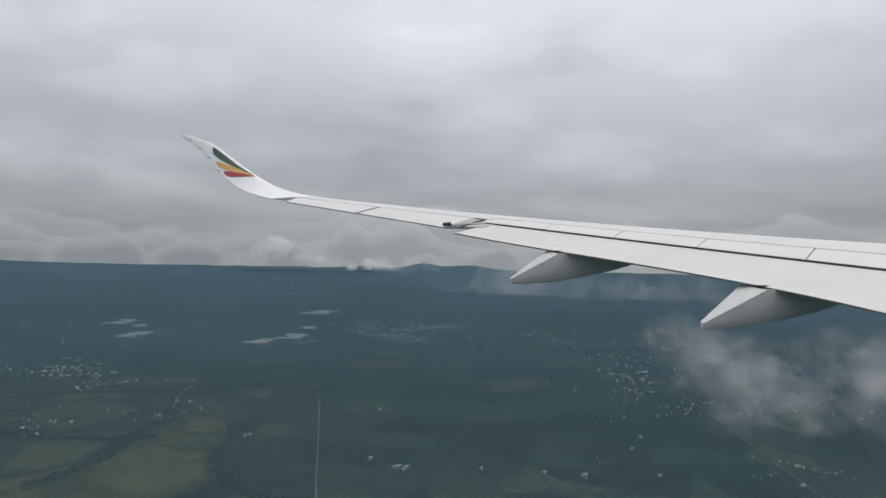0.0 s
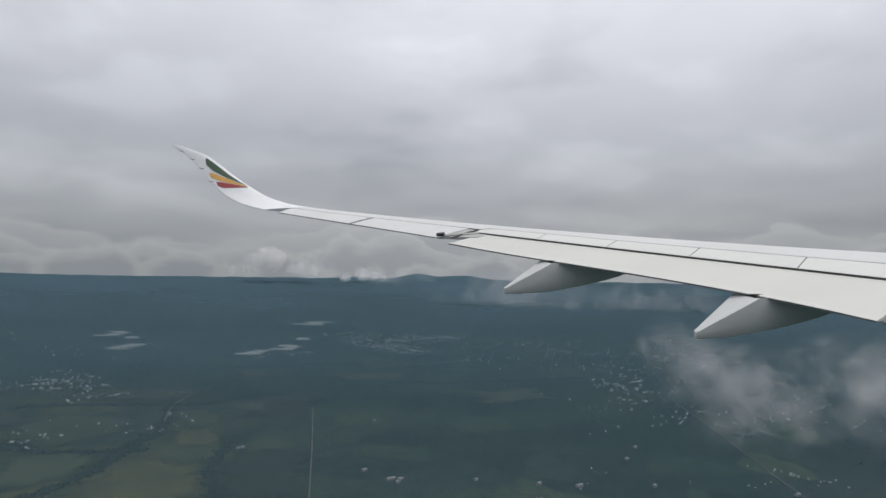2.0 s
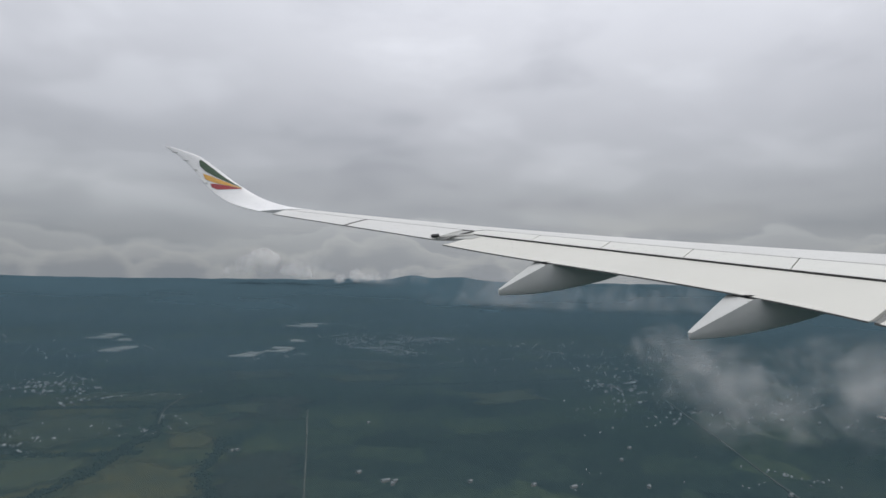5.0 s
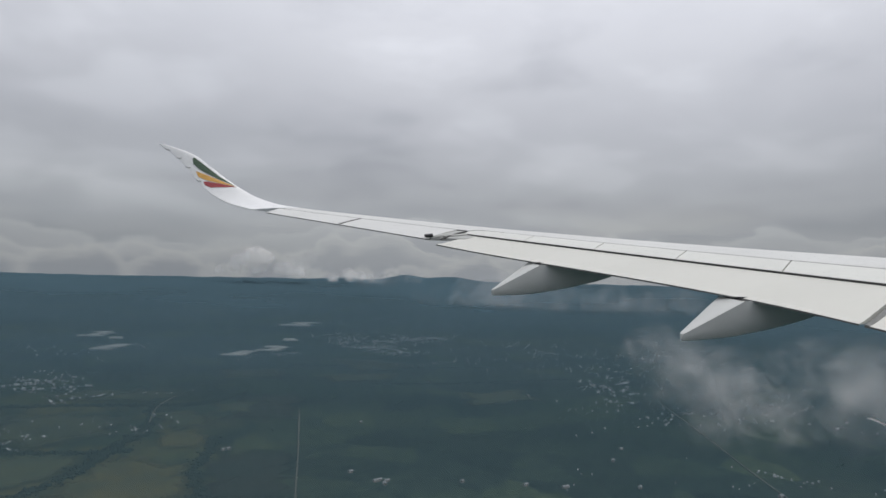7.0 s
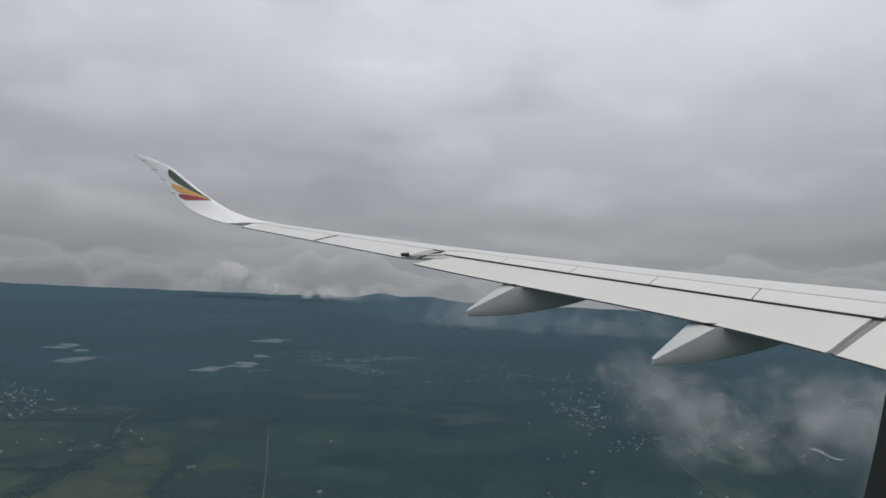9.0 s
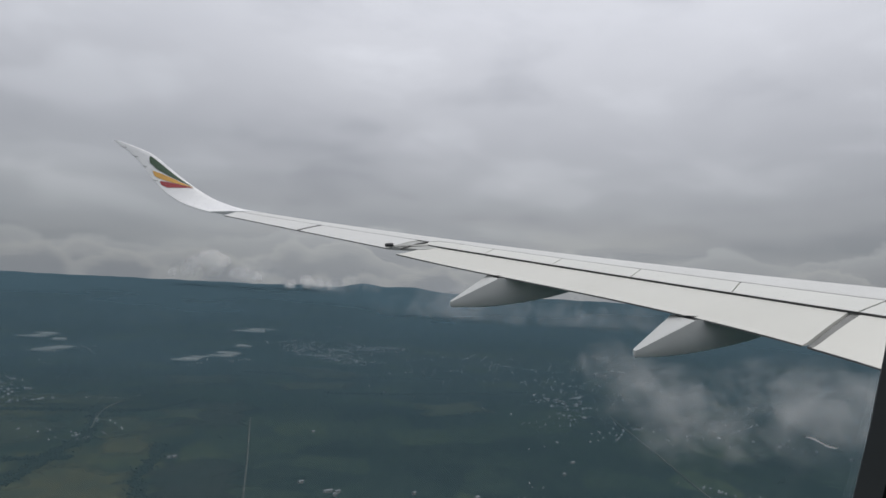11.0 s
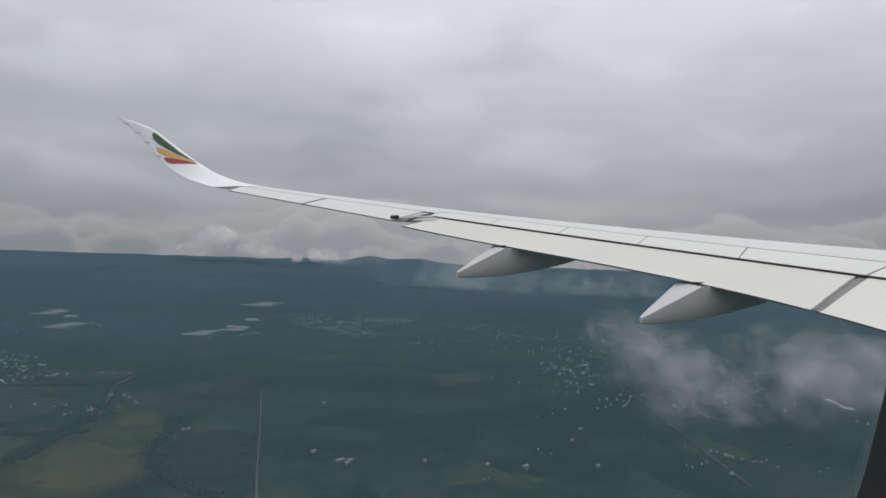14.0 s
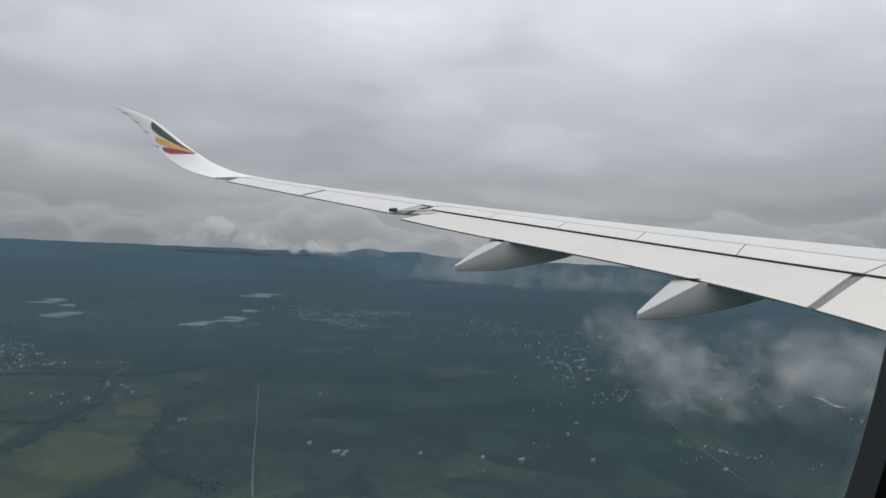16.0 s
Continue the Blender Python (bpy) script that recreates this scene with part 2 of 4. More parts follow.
def ground_material():
    mat = bpy.data.materials.new("farmland_and_bush")
    mat.use_nodes = True
    nodes, links = mat.node_tree.nodes, mat.node_tree.links
    shader = nodes["Principled BSDF"]
    coords = nodes.new("ShaderNodeTexCoord").outputs["Object"]

    def grain(scale, detail, distort=0.0):
        node = nodes.new("ShaderNodeTexNoise")
        node.inputs["Scale"].default_value, node.inputs["Detail"].default_value = scale, detail
        node.inputs["Roughness"].default_value, node.inputs["Distortion"].default_value = 0.6, distort
        links.new(coords, node.inputs["Vector"])
        return node.outputs[0]

    wide = ramp(nodes, [(0.36, (0.028, 0.047, 0.039)), (0.50, (0.035, 0.053, 0.042)), (0.60, (0.044, 0.060, 0.044)), (0.72, (0.053, 0.064, 0.046))])
    links.new(grain(0.0016, 6.0, 0.6), wide.inputs[0])
    cells = nodes.new("ShaderNodeTexVoronoi")
    cells.inputs["Scale"].default_value = 0.0115
    cells.inputs["Randomness"].default_value = 0.85
    warp = nodes.new("ShaderNodeVectorMath")
    warp.operation = "ADD"
    bend = nodes.new("ShaderNodeTexNoise")
    bend.inputs["Scale"].default_value = 0.012
    pull = nodes.new("ShaderNodeVectorMath")
    pull.operation = "SCALE"
    pull.inputs["Scale"].default_value = 70.0
    links.new(coords, bend.inputs["Vector"])
    links.new(bend.outputs[1], pull.inputs[0])
    links.new(coords, warp.inputs[0])
    links.new(pull.outputs[0], warp.inputs[1])
    links.new(warp.outputs[0], cells.inputs["Vector"])
    plots = ramp(nodes, [(0.0, (0.62, 0.67, 0.70)), (0.5, (0.95, 0.97, 0.95)), (0.85, (1.25, 1.22, 1.05)), (1.0, (1.7, 1.55, 1.15))], "LINEAR")
    grey = nodes.new("ShaderNodeSeparateColor")
    links.new(cells.outputs["Color"], grey.inputs[0])
    links.new(grey.outputs[0], plots.inputs[0])
    first = blend(nodes, links, 0.9, wide.outputs[0], plots.outputs[0], "MULTIPLY")
    bush = ramp(nodes, [(0.38, (0.62, 0.68, 0.68)), (0.52, (0.95, 0.96, 0.95)), (0.66, (1.3, 1.27, 1.15))])
    links.new(grain(0.05, 6.0), bush.inputs[0])
    second = blend(nodes, links, 0.8, first, bush.outputs[0], "MULTIPLY")
    # farmed, drier land lies round the villages to one side; the rest is bush
    place = nodes.new("ShaderNodeSeparateXYZ")
    links.new(coords, place.inputs[0])
    inland = maths(nodes, links, "DIVIDE", maths(nodes, links, "SUBTRACT", 240.0, place.outputs[0]), 420.0, True)
    near = maths(nodes, links, "DIVIDE", maths(nodes, links, "SUBTRACT", 1750.0, place.outputs[1]), 700.0, True)
    farmed = ramp(nodes, [(0.44, (0, 0, 0)), (0.60, (1, 1, 1))])
    links.new(grain(0.0075, 7.0, 0.9), farmed.inputs[0])
    share = maths(nodes, links, "MULTIPLY", maths(nodes, links, "MULTIPLY", inland, near), farmed.outputs[0])
    dry = blend(nodes, links, farmed.outputs[0], (0.058, 0.070, 0.040), (0.088, 0.090, 0.046))
    dryer = blend(nodes, links, 0.7, dry, bush.outputs[0], "MULTIPLY")
    third = blend(nodes, links, share, second, dryer)
    links.new(third, shader.inputs["Base Color"])
    shader.inputs["Roughness"].default_value = 1.0
    shader.inputs["Specular IOR Level"].default_value = 0.0
    return mat


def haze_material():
    """Aerial haze painted as a see-through tinted sheet over the land, more opaque far away."""
    mat = bpy.data.materials.new("painted_haze")
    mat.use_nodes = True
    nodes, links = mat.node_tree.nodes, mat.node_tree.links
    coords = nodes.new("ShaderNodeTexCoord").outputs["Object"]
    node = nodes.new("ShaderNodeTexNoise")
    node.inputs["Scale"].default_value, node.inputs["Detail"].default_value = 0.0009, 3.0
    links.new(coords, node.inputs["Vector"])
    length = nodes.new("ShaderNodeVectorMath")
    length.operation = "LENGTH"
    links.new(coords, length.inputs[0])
    # distance from the origin sets how much haze colour covers the land
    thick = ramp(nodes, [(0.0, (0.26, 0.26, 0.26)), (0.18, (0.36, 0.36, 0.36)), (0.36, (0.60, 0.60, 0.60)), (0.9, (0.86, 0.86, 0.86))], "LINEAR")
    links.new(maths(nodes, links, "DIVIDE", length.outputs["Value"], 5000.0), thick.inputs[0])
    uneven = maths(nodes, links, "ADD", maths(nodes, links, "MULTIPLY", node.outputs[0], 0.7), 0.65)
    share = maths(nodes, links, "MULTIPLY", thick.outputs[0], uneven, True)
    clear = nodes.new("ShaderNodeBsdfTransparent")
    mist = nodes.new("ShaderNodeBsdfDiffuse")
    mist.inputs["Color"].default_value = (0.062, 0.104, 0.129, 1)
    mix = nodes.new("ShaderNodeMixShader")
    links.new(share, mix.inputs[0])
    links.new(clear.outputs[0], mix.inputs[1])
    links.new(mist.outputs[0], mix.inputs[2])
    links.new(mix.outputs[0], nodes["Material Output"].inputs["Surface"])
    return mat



def cloud_material(name, scale, density, lighter, detail, tear, fade):
    """Cloud: veils that thin out to nothing at their rims and are broken up by fine wisps."""
    mat = bpy.data.materials.new(name)
    mat.use_nodes = True
    nodes, links = mat.node_tree.nodes, mat.node_tree.links
    rim = nodes.new("ShaderNodeUVMap")
    rim.uv_map = "rim"
    split = nodes.new("ShaderNodeSeparateXYZ")
    links.new(rim.outputs[0], split.inputs[0])
    inner = maths(nodes, links, "SUBTRACT", 1.0, split.outputs[0], True)
    soft = maths(nodes, links, "POWER", inner, 1.6)
    coords = nodes.new("ShaderNodeTexCoord").outputs["Object"]
    wisps = nodes.new("ShaderNodeTexNoise")
    wisps.inputs["Scale"].default_value, wisps.inputs["Detail"].default_value = scale, detail
    wisps.inputs["Roughness"].default_value, wisps.inputs["Distortion"].default_value = 0.6, 0.3
    links.new(coords, wisps.inputs["Vector"])
    torn = ramp(nodes, [(tear, (0, 0, 0)), (tear + fade, (1, 1, 1))])
    links.new(wisps.outputs[0], torn.inputs[0])
    share = maths(nodes, links, "MULTIPLY", maths(nodes, links, "MULTIPLY", soft, torn.outputs[0]), density, True)
    clear = nodes.new("ShaderNodeBsdfTransparent")
    body, glow = nodes.new("ShaderNodeBsdfDiffuse"), nodes.new("ShaderNodeBsdfTranslucent")
    for node in (body, glow):
        node.inputs["Color"].default_value = (*lighter, 1)
    both, mix = nodes.new("ShaderNodeMixShader"), nodes.new("ShaderNodeMixShader")
    both.inputs[0].default_value = 0.5
    links.new(body.outputs[0], both.inputs[1])
    links.new(glow.outputs[0], both.inputs[2])
    links.new(share, mix.inputs[0])
    links.new(clear.outputs[0], mix.inputs[1])
    links.new(both.outputs[0], mix.inputs[2])
    links.new(mix.outputs[0], nodes["Material Output"].inputs["Surface"])
    return mat


def pane_material():
    """Clear acrylic: lets nearly all through, with a faint gloss."""
    mat = bpy.data.materials.new("clear_acrylic")
    mat.use_nodes = True
    nodes, links = mat.node_tree.nodes, mat.node_tree.links
    clear, gloss, mix = nodes.new("ShaderNodeBsdfTransparent"), nodes.new("ShaderNodeBsdfGlossy"), nodes.new("ShaderNodeMixShader")
    gloss.inputs["Roughness"].default_value = 0.03
    mix.inputs[0].default_value = 0.02
    links.new(clear.outputs[0], mix.inputs[1])
    links.new(gloss.outputs[0], mix.inputs[2])
    links.new(mix.outputs[0], nodes["Material Output"].inputs["Surface"])
    return mat


PANE = pane_material()
GROUND, HAZE = ground_material(), haze_material()
CLOUD = cloud_material("low_cloud_vapour", 0.030, 0.066, (0.80, 0.805, 0.80), 5.0, 0.30, 0.30)
FAR_CLOUD = cloud_material("far_cloud_vapour", 0.012, 0.22, (0.90, 0.895, 0.88), 3.0, 0.18, 0.30)
VEIL = cloud_material("thin_vapour", 0.003, 0.045, (0.84, 0.85, 0.86), 2.0, 0.15, 0.40)
scene.cycles.transparent_max_bounces = 96


# ---- helpers for meshes ----
def origin(ob):
    place = Vector((0, 0, 0))
    while ob:
        place += ob.location
        ob = ob.parent
    return place


def link_mesh(name, mesh, material, parent=None, label="", sharp=35):
    mesh.materials.append(material)
    if sharp:
        mesh.polygons.foreach_set("use_smooth", [True] * len(mesh.polygons))
        mesh.set_sharp_from_angle(angle=radians(sharp))
    ob = new(name, mesh)
    if parent:
        ob.parent = parent
    return tagged(ob, label)


def part(name, bm, material, parent=None, label="", sharp=35):
    """Links bm, whose vertices are in world places, as one mesh under parent."""
    bmesh.ops.recalc_face_normals(bm, faces=bm.faces)
    if parent:
        bmesh.ops.translate(bm, verts=bm.verts, vec=-origin(parent))
    mesh = bpy.data.meshes.new(name)
    bm.to_mesh(mesh)
    bm.free()
    return link_mesh(name, mesh, material, parent, label, sharp)


def thing(name, place, label, category, group="", kind=""):
    ob = new(name)
    ob.location = place
    return tagged(ob, label, category, group, kind)


def loft(bm, loops, caps=True, closed=True):
    rings = [[bm.verts.new(p) for p in loop] for loop in loops]
    for a, b in zip(rings, rings[1:]):
        n = len(a)
        for i in range(n if closed else n - 1):
            j = (i + 1) % n
            bm.faces.new((a[i], a[j], b[j], b[i]))
    if caps and closed:
        bm.faces.new(rings[0])
        bm.faces.new(rings[-1])
    return rings


def rod(bm, a, b, ra, rb, sides=8):
    a, b = Vector(a), Vector(b)
    turn = (b - a).to_track_quat("Z", "Y")
    loops = [[p + turn @ Vector((r * math.cos(2 * math.pi * i / sides), r * math.sin(2 * math.pi * i / sides), 0)) for i in range(sides)] for p, r in ((a, ra), (b, rb))]
    loft(bm, loops)


def slab(bm, place, size, turn=0.0):
    m = Matrix.Translation(place) @ Matrix.Rotation(turn, 4, "Z") @ Matrix.Diagonal((*size, 1))
    return bmesh.ops.create_cube(bm, size=1.0, matrix=m)


# ---- the land ----
def land(x, y):
    """Height of the ground: a plain that climbs to a far rim with low hills on it."""
    r, az = math.hypot(x, y), math.degrees(math.atan2(x, y))
    z = 190 * min(max((r - 1900) / 2950, 0), 1) ** 1.3
    if r > 3600:
        far = min((r - 3600) / 1100, 1) ** 2
        z += far * (16 * math.exp(-((az + 15) / 5.5) ** 2) + 40 * math.exp(-((az - 20.0) / 1.6) ** 2) + 30 * math.exp(-((az - 24.0) / 2.2) ** 2)
                    + 14 * math.exp(-((az - 15) / 0.8) ** 2) + 5 * noise.noise((az * 0.9, 0, 1.3)) + 3 * noise.noise((az * 3.1, 2.0, 0)))
    return z + 3 * noise.noise((x * 0.002, y * 0.002, 0.4)) * min(r / 500, 1)


def polar_sheet(name, lift, rings, material, label, category, kind):
    turns = [a for a in np.arange(-180, -40, 4.0)] + [a for a in np.arange(-40, 100, 0.5)] + [a for a in np.arange(100, 180, 4.0)]
    verts, faces, n = [(0, 0, land(0, 0) + lift)], [], len(turns)
    for r in rings:
        for a in turns:
            x, y = r * math.sin(radians(a)), r * math.cos(radians(a))
            verts.append((x, y, land(x, y) + (lift * (1 - r / 4860) + 2.0 if lift else 0)))
    for k in range(n):
        faces.append((0, 1 + (k + 1) % n, 1 + k))
    for i in range(len(rings) - 1):
        for k in range(n):
            a, b = 1 + i * n + k, 1 + i * n + (k + 1) % n
            faces.append((a, b, b + n, a + n))
    mesh = bpy.data.meshes.new(name)
    mesh.from_pydata(verts, [], faces)
    mesh.update()
    ob = link_mesh(name, mesh, material, sharp=0)
    mesh.polygons.foreach_set("use_smooth", [True] * len(mesh.polygons))
    return tagged(ob, label, category, kind=kind)


ground = polar_sheet("ground", 0.0, [150 + 75 * i for i in range(63)], GROUND, "dark green farmland and bush plain under an overcast sky", "ground", "structure")
# distance haze, put in as a blue-grey sheet just above the ground
haze = polar_sheet("haze_sheet", 34.0, [150 + 75 * i for i in range(63)], HAZE, "tinted blue-grey sheet painting aerial haze over the plain", "mist", "structure")


def patch(name, outline, material, label, category, lift, parent=None, rough=10.0, seed=0, kind="", step=25.0):
    """A field with an uneven edge that follows the ground, from a few corners."""
    draw = random.Random(seed)
    pts = []
    n = len(outline)
    for i in range(n):
        a, b = Vector(outline[i]), Vector(outline[(i + 1) % n])
        count = max(2, int((b - a).length / step))
        for k in range(count):
            p = a.lerp(b, k / count)
            pts.append((p.x + draw.uniform(-rough, rough), p.y + draw.uniform(-rough, rough)))
    middle = Vector((sum(p[0] for p in pts) / len(pts), sum(p[1] for p in pts) / len(pts)))
    bm = bmesh.new()
    layer = bm.loops.layers.uv.new("rim")
    rings, edge = [], {}
    for scale, faded in ((1.12, 1.0), (0.84, 0.5), (0.62, 0.0), (0.3, 0.0)):
        ring = []
        for x, y in pts:
            p = middle.lerp(Vector((x, y)), scale)
            ring.append(bm.verts.new((p.x, p.y, land(p.x, p.y) + lift)))
            edge[ring[-1]] = faded
        rings.append(ring)
    skirt = [bm.verts.new(v.co - Vector((0, 0, lift + 1.0))) for v in rings[0]]
    edge.update({v: 1.0 for v in skirt})
    for a, b in zip([skirt] + rings, rings):
        for k in range(len(pts)):
            n = (k + 1) % len(pts)
            bm.faces.new((a[k], a[n], b[n], b[k]))
    bm.faces.new(rings[-1])
    for face in bm.faces:
        for loop in face.loops:
            loop[layer].uv = (edge[loop.vert], 0.0)
    ob = part(name, bm, material, parent, sharp=0)
    return tagged(ob, label, category, kind=kind)


# ---- the wing ----
ROOT = Vector((15.0, 1.0, H - 1.5))


def te_x(v):
    return 4.0 + (27 - v) * 10.2 / 18.1


def te_z(v):
    return -2.2176 + 0.17091 * v - 0.000116 * v * v


def le_z(v):
    return -0.2843 + 0.03987 * v + 0.00223 * v * v


def chord(v):
    return 3.0 + (27 - v) * 5 / 18.1


def bulge(c):
    """Half thickness of the section, 1 at its thickest; c runs from the trailing edge, 0, to the leading edge, 1."""
    s = min(max(1 - c, 0), 1)
    return (0.2969 * math.sqrt(s) - 0.126 * s - 0.3516 * s * s + 0.2843 * s ** 3 - 0.1036 * s ** 4) / 0.1


def skin(v, c, side=1, lift=0.0):
    z = te_z(v) * (1 - c) + le_z(v) * c + (0.05 if side > 0 else -0.062) * chord(v) * bulge(c) + lift
    return Vector((te_x(v) + chord(v) * c, v, H + z))


def along(pts, k):
    """A smooth line through pts; k counts from 0."""
    k = min(max(k, 0), len(pts) - 1.0001)
    i = int(k)
    t = k - i
    q = [Vector(pts[min(max(i + d, 0), len(pts) - 1)]) for d in (-1, 0, 1, 2)]
    return 0.5 * (2 * q[1] + (q[2] - q[0]) * t + (2 * q[0] - 5 * q[1] + 4 * q[2] - q[3]) * t * t + (3 * q[1] - q[0] - 3 * q[2] + q[3]) * t ** 3)


def spaced(a, b, n):
    return [a + (b - a) * i / (n - 1) for i in range(n)]


def towards_le(a, n):
    """Chord places from a to the leading edge, closer together at the nose."""
    return [a + (1 - a) * math.sin(math.pi / 2 * i / (n - 1)) for i in range(n)]


wing = thing("aircraft_wing", ROOT, "white swept airliner wing with upturned tip, seen along its trailing edge", "aircraft wing")


def wing_box():
    bm = bmesh.new()
    for v0, v1, hinge, under, n in ((-0.2, 20.06, 0.522, 0.36, 22), (20.06, 28.3, 0.44, 0.42, 12)):
        loops = []
        for v in spaced(v0, v1, n):
            cs = towards_le(hinge, 16)
            loops.append([skin(v, c) for c in cs] + [skin(v, c, -1) for c in reversed(towards_le(under, 14)[:-1])])
        loft(bm, loops)
    return part("wing_box", bm, PAINT, wing, "glossy off-white upper wing skin")


wing_box()


def panel_piece(name, v0, v1, c0, c1, skew, thick, material, label="", lift=0.0, n=8, gap=0.014, inner_skew=None):
    """A flush panel of the upper skin, a slab with its own edges; skew: how far its front corners lie further out (inner_skew: at its inner end)."""
    inner_skew = skew if inner_skew is None else inner_skew
    bm = bmesh.new()
    loops = []
    for v in spaced(v0 + gap, v1 - gap, n):
        slant = inner_skew + (skew - inner_skew) * (v - v0) / (v1 - v0)
        row = [(v + slant * (c - c0) / (c1 - c0), c) for c in spaced(c0, c1, 7)]
        loops.append([skin(a, c, 1, lift) for a, c in row] + [skin(a, c, 1, lift - thick) for a, c in reversed(row)])
    loft(bm, loops)
    bmesh.ops.bevel(bm, geom=[e for e in bm.edges if e.is_manifold and e.calc_face_angle(0) > 1.0], offset=0.006, segments=1, affect="EDGES")
    return part(name, bm, material, wing, label)


SEAMS = (20.0, 18.03, 16.04, 13.99, 11.72, 9.3)
for outer, inner in zip(SEAMS, SEAMS[1:]):
    panel_piece("spoiler", inner, outer, 0.302, 0.510, 0.58, 0.06, PAINT_SPOILER, "matt light grey spoiler panel", lift=0.012, inner_skew=0.17 if inner < 9.5 else 0.58)
for outer, inner in ((9.28, 6.4), (6.4, 3.4)):
    panel_piece("spoiler", inner, outer, 0.302, 0.510, 0.17, 0.06, PAINT_SPOILER, "matt light grey spoiler panel", lift=0.012)


def strip(name, v0, v1, c0, c1, material, label, lift=0.014, skew=0.0, thick=0.03):
    """A long narrow strip lying along the wing."""
    bm = bmesh.new()
    loops = []
    for v in spaced(v0, v1, 28):
        a, z, y, w = skin(v + skew, c0, 1, lift), skin(v + skew, c1, 1, lift), skin(v + skew, c1, 1, lift - thick), skin(v + skew, c0, 1, lift - thick)
        loops.append([a, z, y, w])
    loft(bm, loops)
    part(name, bm, material, wing, label)


strip("hinge_seal", 3.6, 20.5, 0.5115, 0.5225, SEAL_AND_EDGE, "thin grey seal along the spoiler hinges", lift=0.010)
# near-black strip painting the shadow gap behind the spoilers
strip("rear_gap_shade", 3.4, 19.95, 0.2980, 0.3015, SEAL_AND_GAP, "dark strip painting the shadow gap under the spoiler edges", lift=0.009, thick=0.06)
strip("hinge_seal", 20.2, 28.2, 0.4285, 0.4395, SEAL_AND_EDGE, "thin grey seal along the aileron hinges", lift=0.004)
strip("skin_joint", 3.0, 9.6, 0.600, 0.603, PALE_SEAL, "fine joint in the upper wing skin", lift=0.003)


def aileron(v0, v1):
    bm = bmesh.new()
    loops = []
    for v in spaced(v0 + 0.03, v1 - 0.03, 10):
        up = [(v + 0.8 * c / 0.42, c) for c in spaced(0.0, 0.428, 9)]
        loops.append([skin(a, c) for a, c in up] + [skin(a, c, -1) for a, c in reversed(up[1:])])
    loft(bm, loops)
    return part("aileron", bm, PAINT, wing, "off-white aileron at the trailing edge")


aileron(23.68, 27.55)
aileron(19.95, 23.68)


def aileron_seam():
    """The gap between the two ailerons, its shade painted as a dark strip."""
    bm = bmesh.new()
    loops = []
    for c in spaced(0.01, 0.425, 10):
        v = 23.68 + 0.8 * c / 0.42
        loops.append([skin(v + dv, c, 1, lift) for dv, lift in ((-0.06, 0.004), (0.06, 0.004), (0.06, -0.03), (-0.06, -0.03))])
    loft(bm, loops)
    part("aileron_gap_shade", bm, SEAL_AND_GAP, wing, "dark strip painting the shaded gap between the ailerons")


aileron_seam()


def flap_point(v, c, side):
    tail = -0.3 / chord(v)
    tail_z = -5.1502 + 0.74949 * v - 0.03896 * v * v + 0.000855 * v ** 3 if v > 7 else -1.43 + 0.27 * (v - 7)
    droop = te_z(v) * (1 - tail) + le_z(v) * tail - tail_z
    s = (c - tail) / (0.30 - tail)
    p = skin(v, c if c > 0 else 0)
    base = te_z(v) * (1 - c) + le_z(v) * c + 0.05 * chord(v) * bulge(max(c, 0))
    top = base - droop * (1 - s) - 0.035 * max(s, 0) - (0.10 * (s - 1) / 0.2 if s > 1 else 0)
    if side < 0:
        top -= 0.16 * math.sin(math.pi * min(max(s, 0), 1.15) / 1.15) ** 0.8 + 0.015
    return Vector((te_x(v) + chord(v) * c, v, H + top))


def flap(v0, v1, skew, name_label):
    bm = bmesh.new()
    loops = []
    for v in spaced(v0, v1, 16):
        tail = -0.3 / chord(v)
        cs = spaced(tail, 0.345, 14)
        row = [(v + skew * (c - tail) / 0.34, c) for c in cs]
        loops.append([flap_point(a, c, 1) for a, c in row] + [flap_point(a, c, -1) for a, c in reversed(row)])
    loft(bm, loops)
    return part("flap", bm, PAINT_FLAP, wing, name_label)


flap(9.06, 19.24, 0.42, "off-white outboard flap, slightly lowered")
flap(3.3, 8.89, 0.36, "off-white inboard flap, slightly lowered")


def flap_seal():
    """The grey strip between the two flaps and on along the spoiler gap."""
    bm = bmesh.new()
    loops = []
    for c in spaced(-0.022, 0.30, 12):
        v = 8.875 + 0.42 * (c + 0.03) / 0.34
        loops.append([flap_point(v, c, 1) + Vector((0, 0, -0.03)), flap_point(v + 0.14, c, 1) + Vector((0, 0, -0.03)),
                      flap_point(v + 0.15, c, 1) + Vector((0, 0, -0.09)), flap_point(v, c, 1) + Vector((0, 0, -0.09))])
    loft(bm, loops)
    part("flap_seal", bm, MID_SEAL, wing, "grey rubber strip between the flaps")


flap_seal()


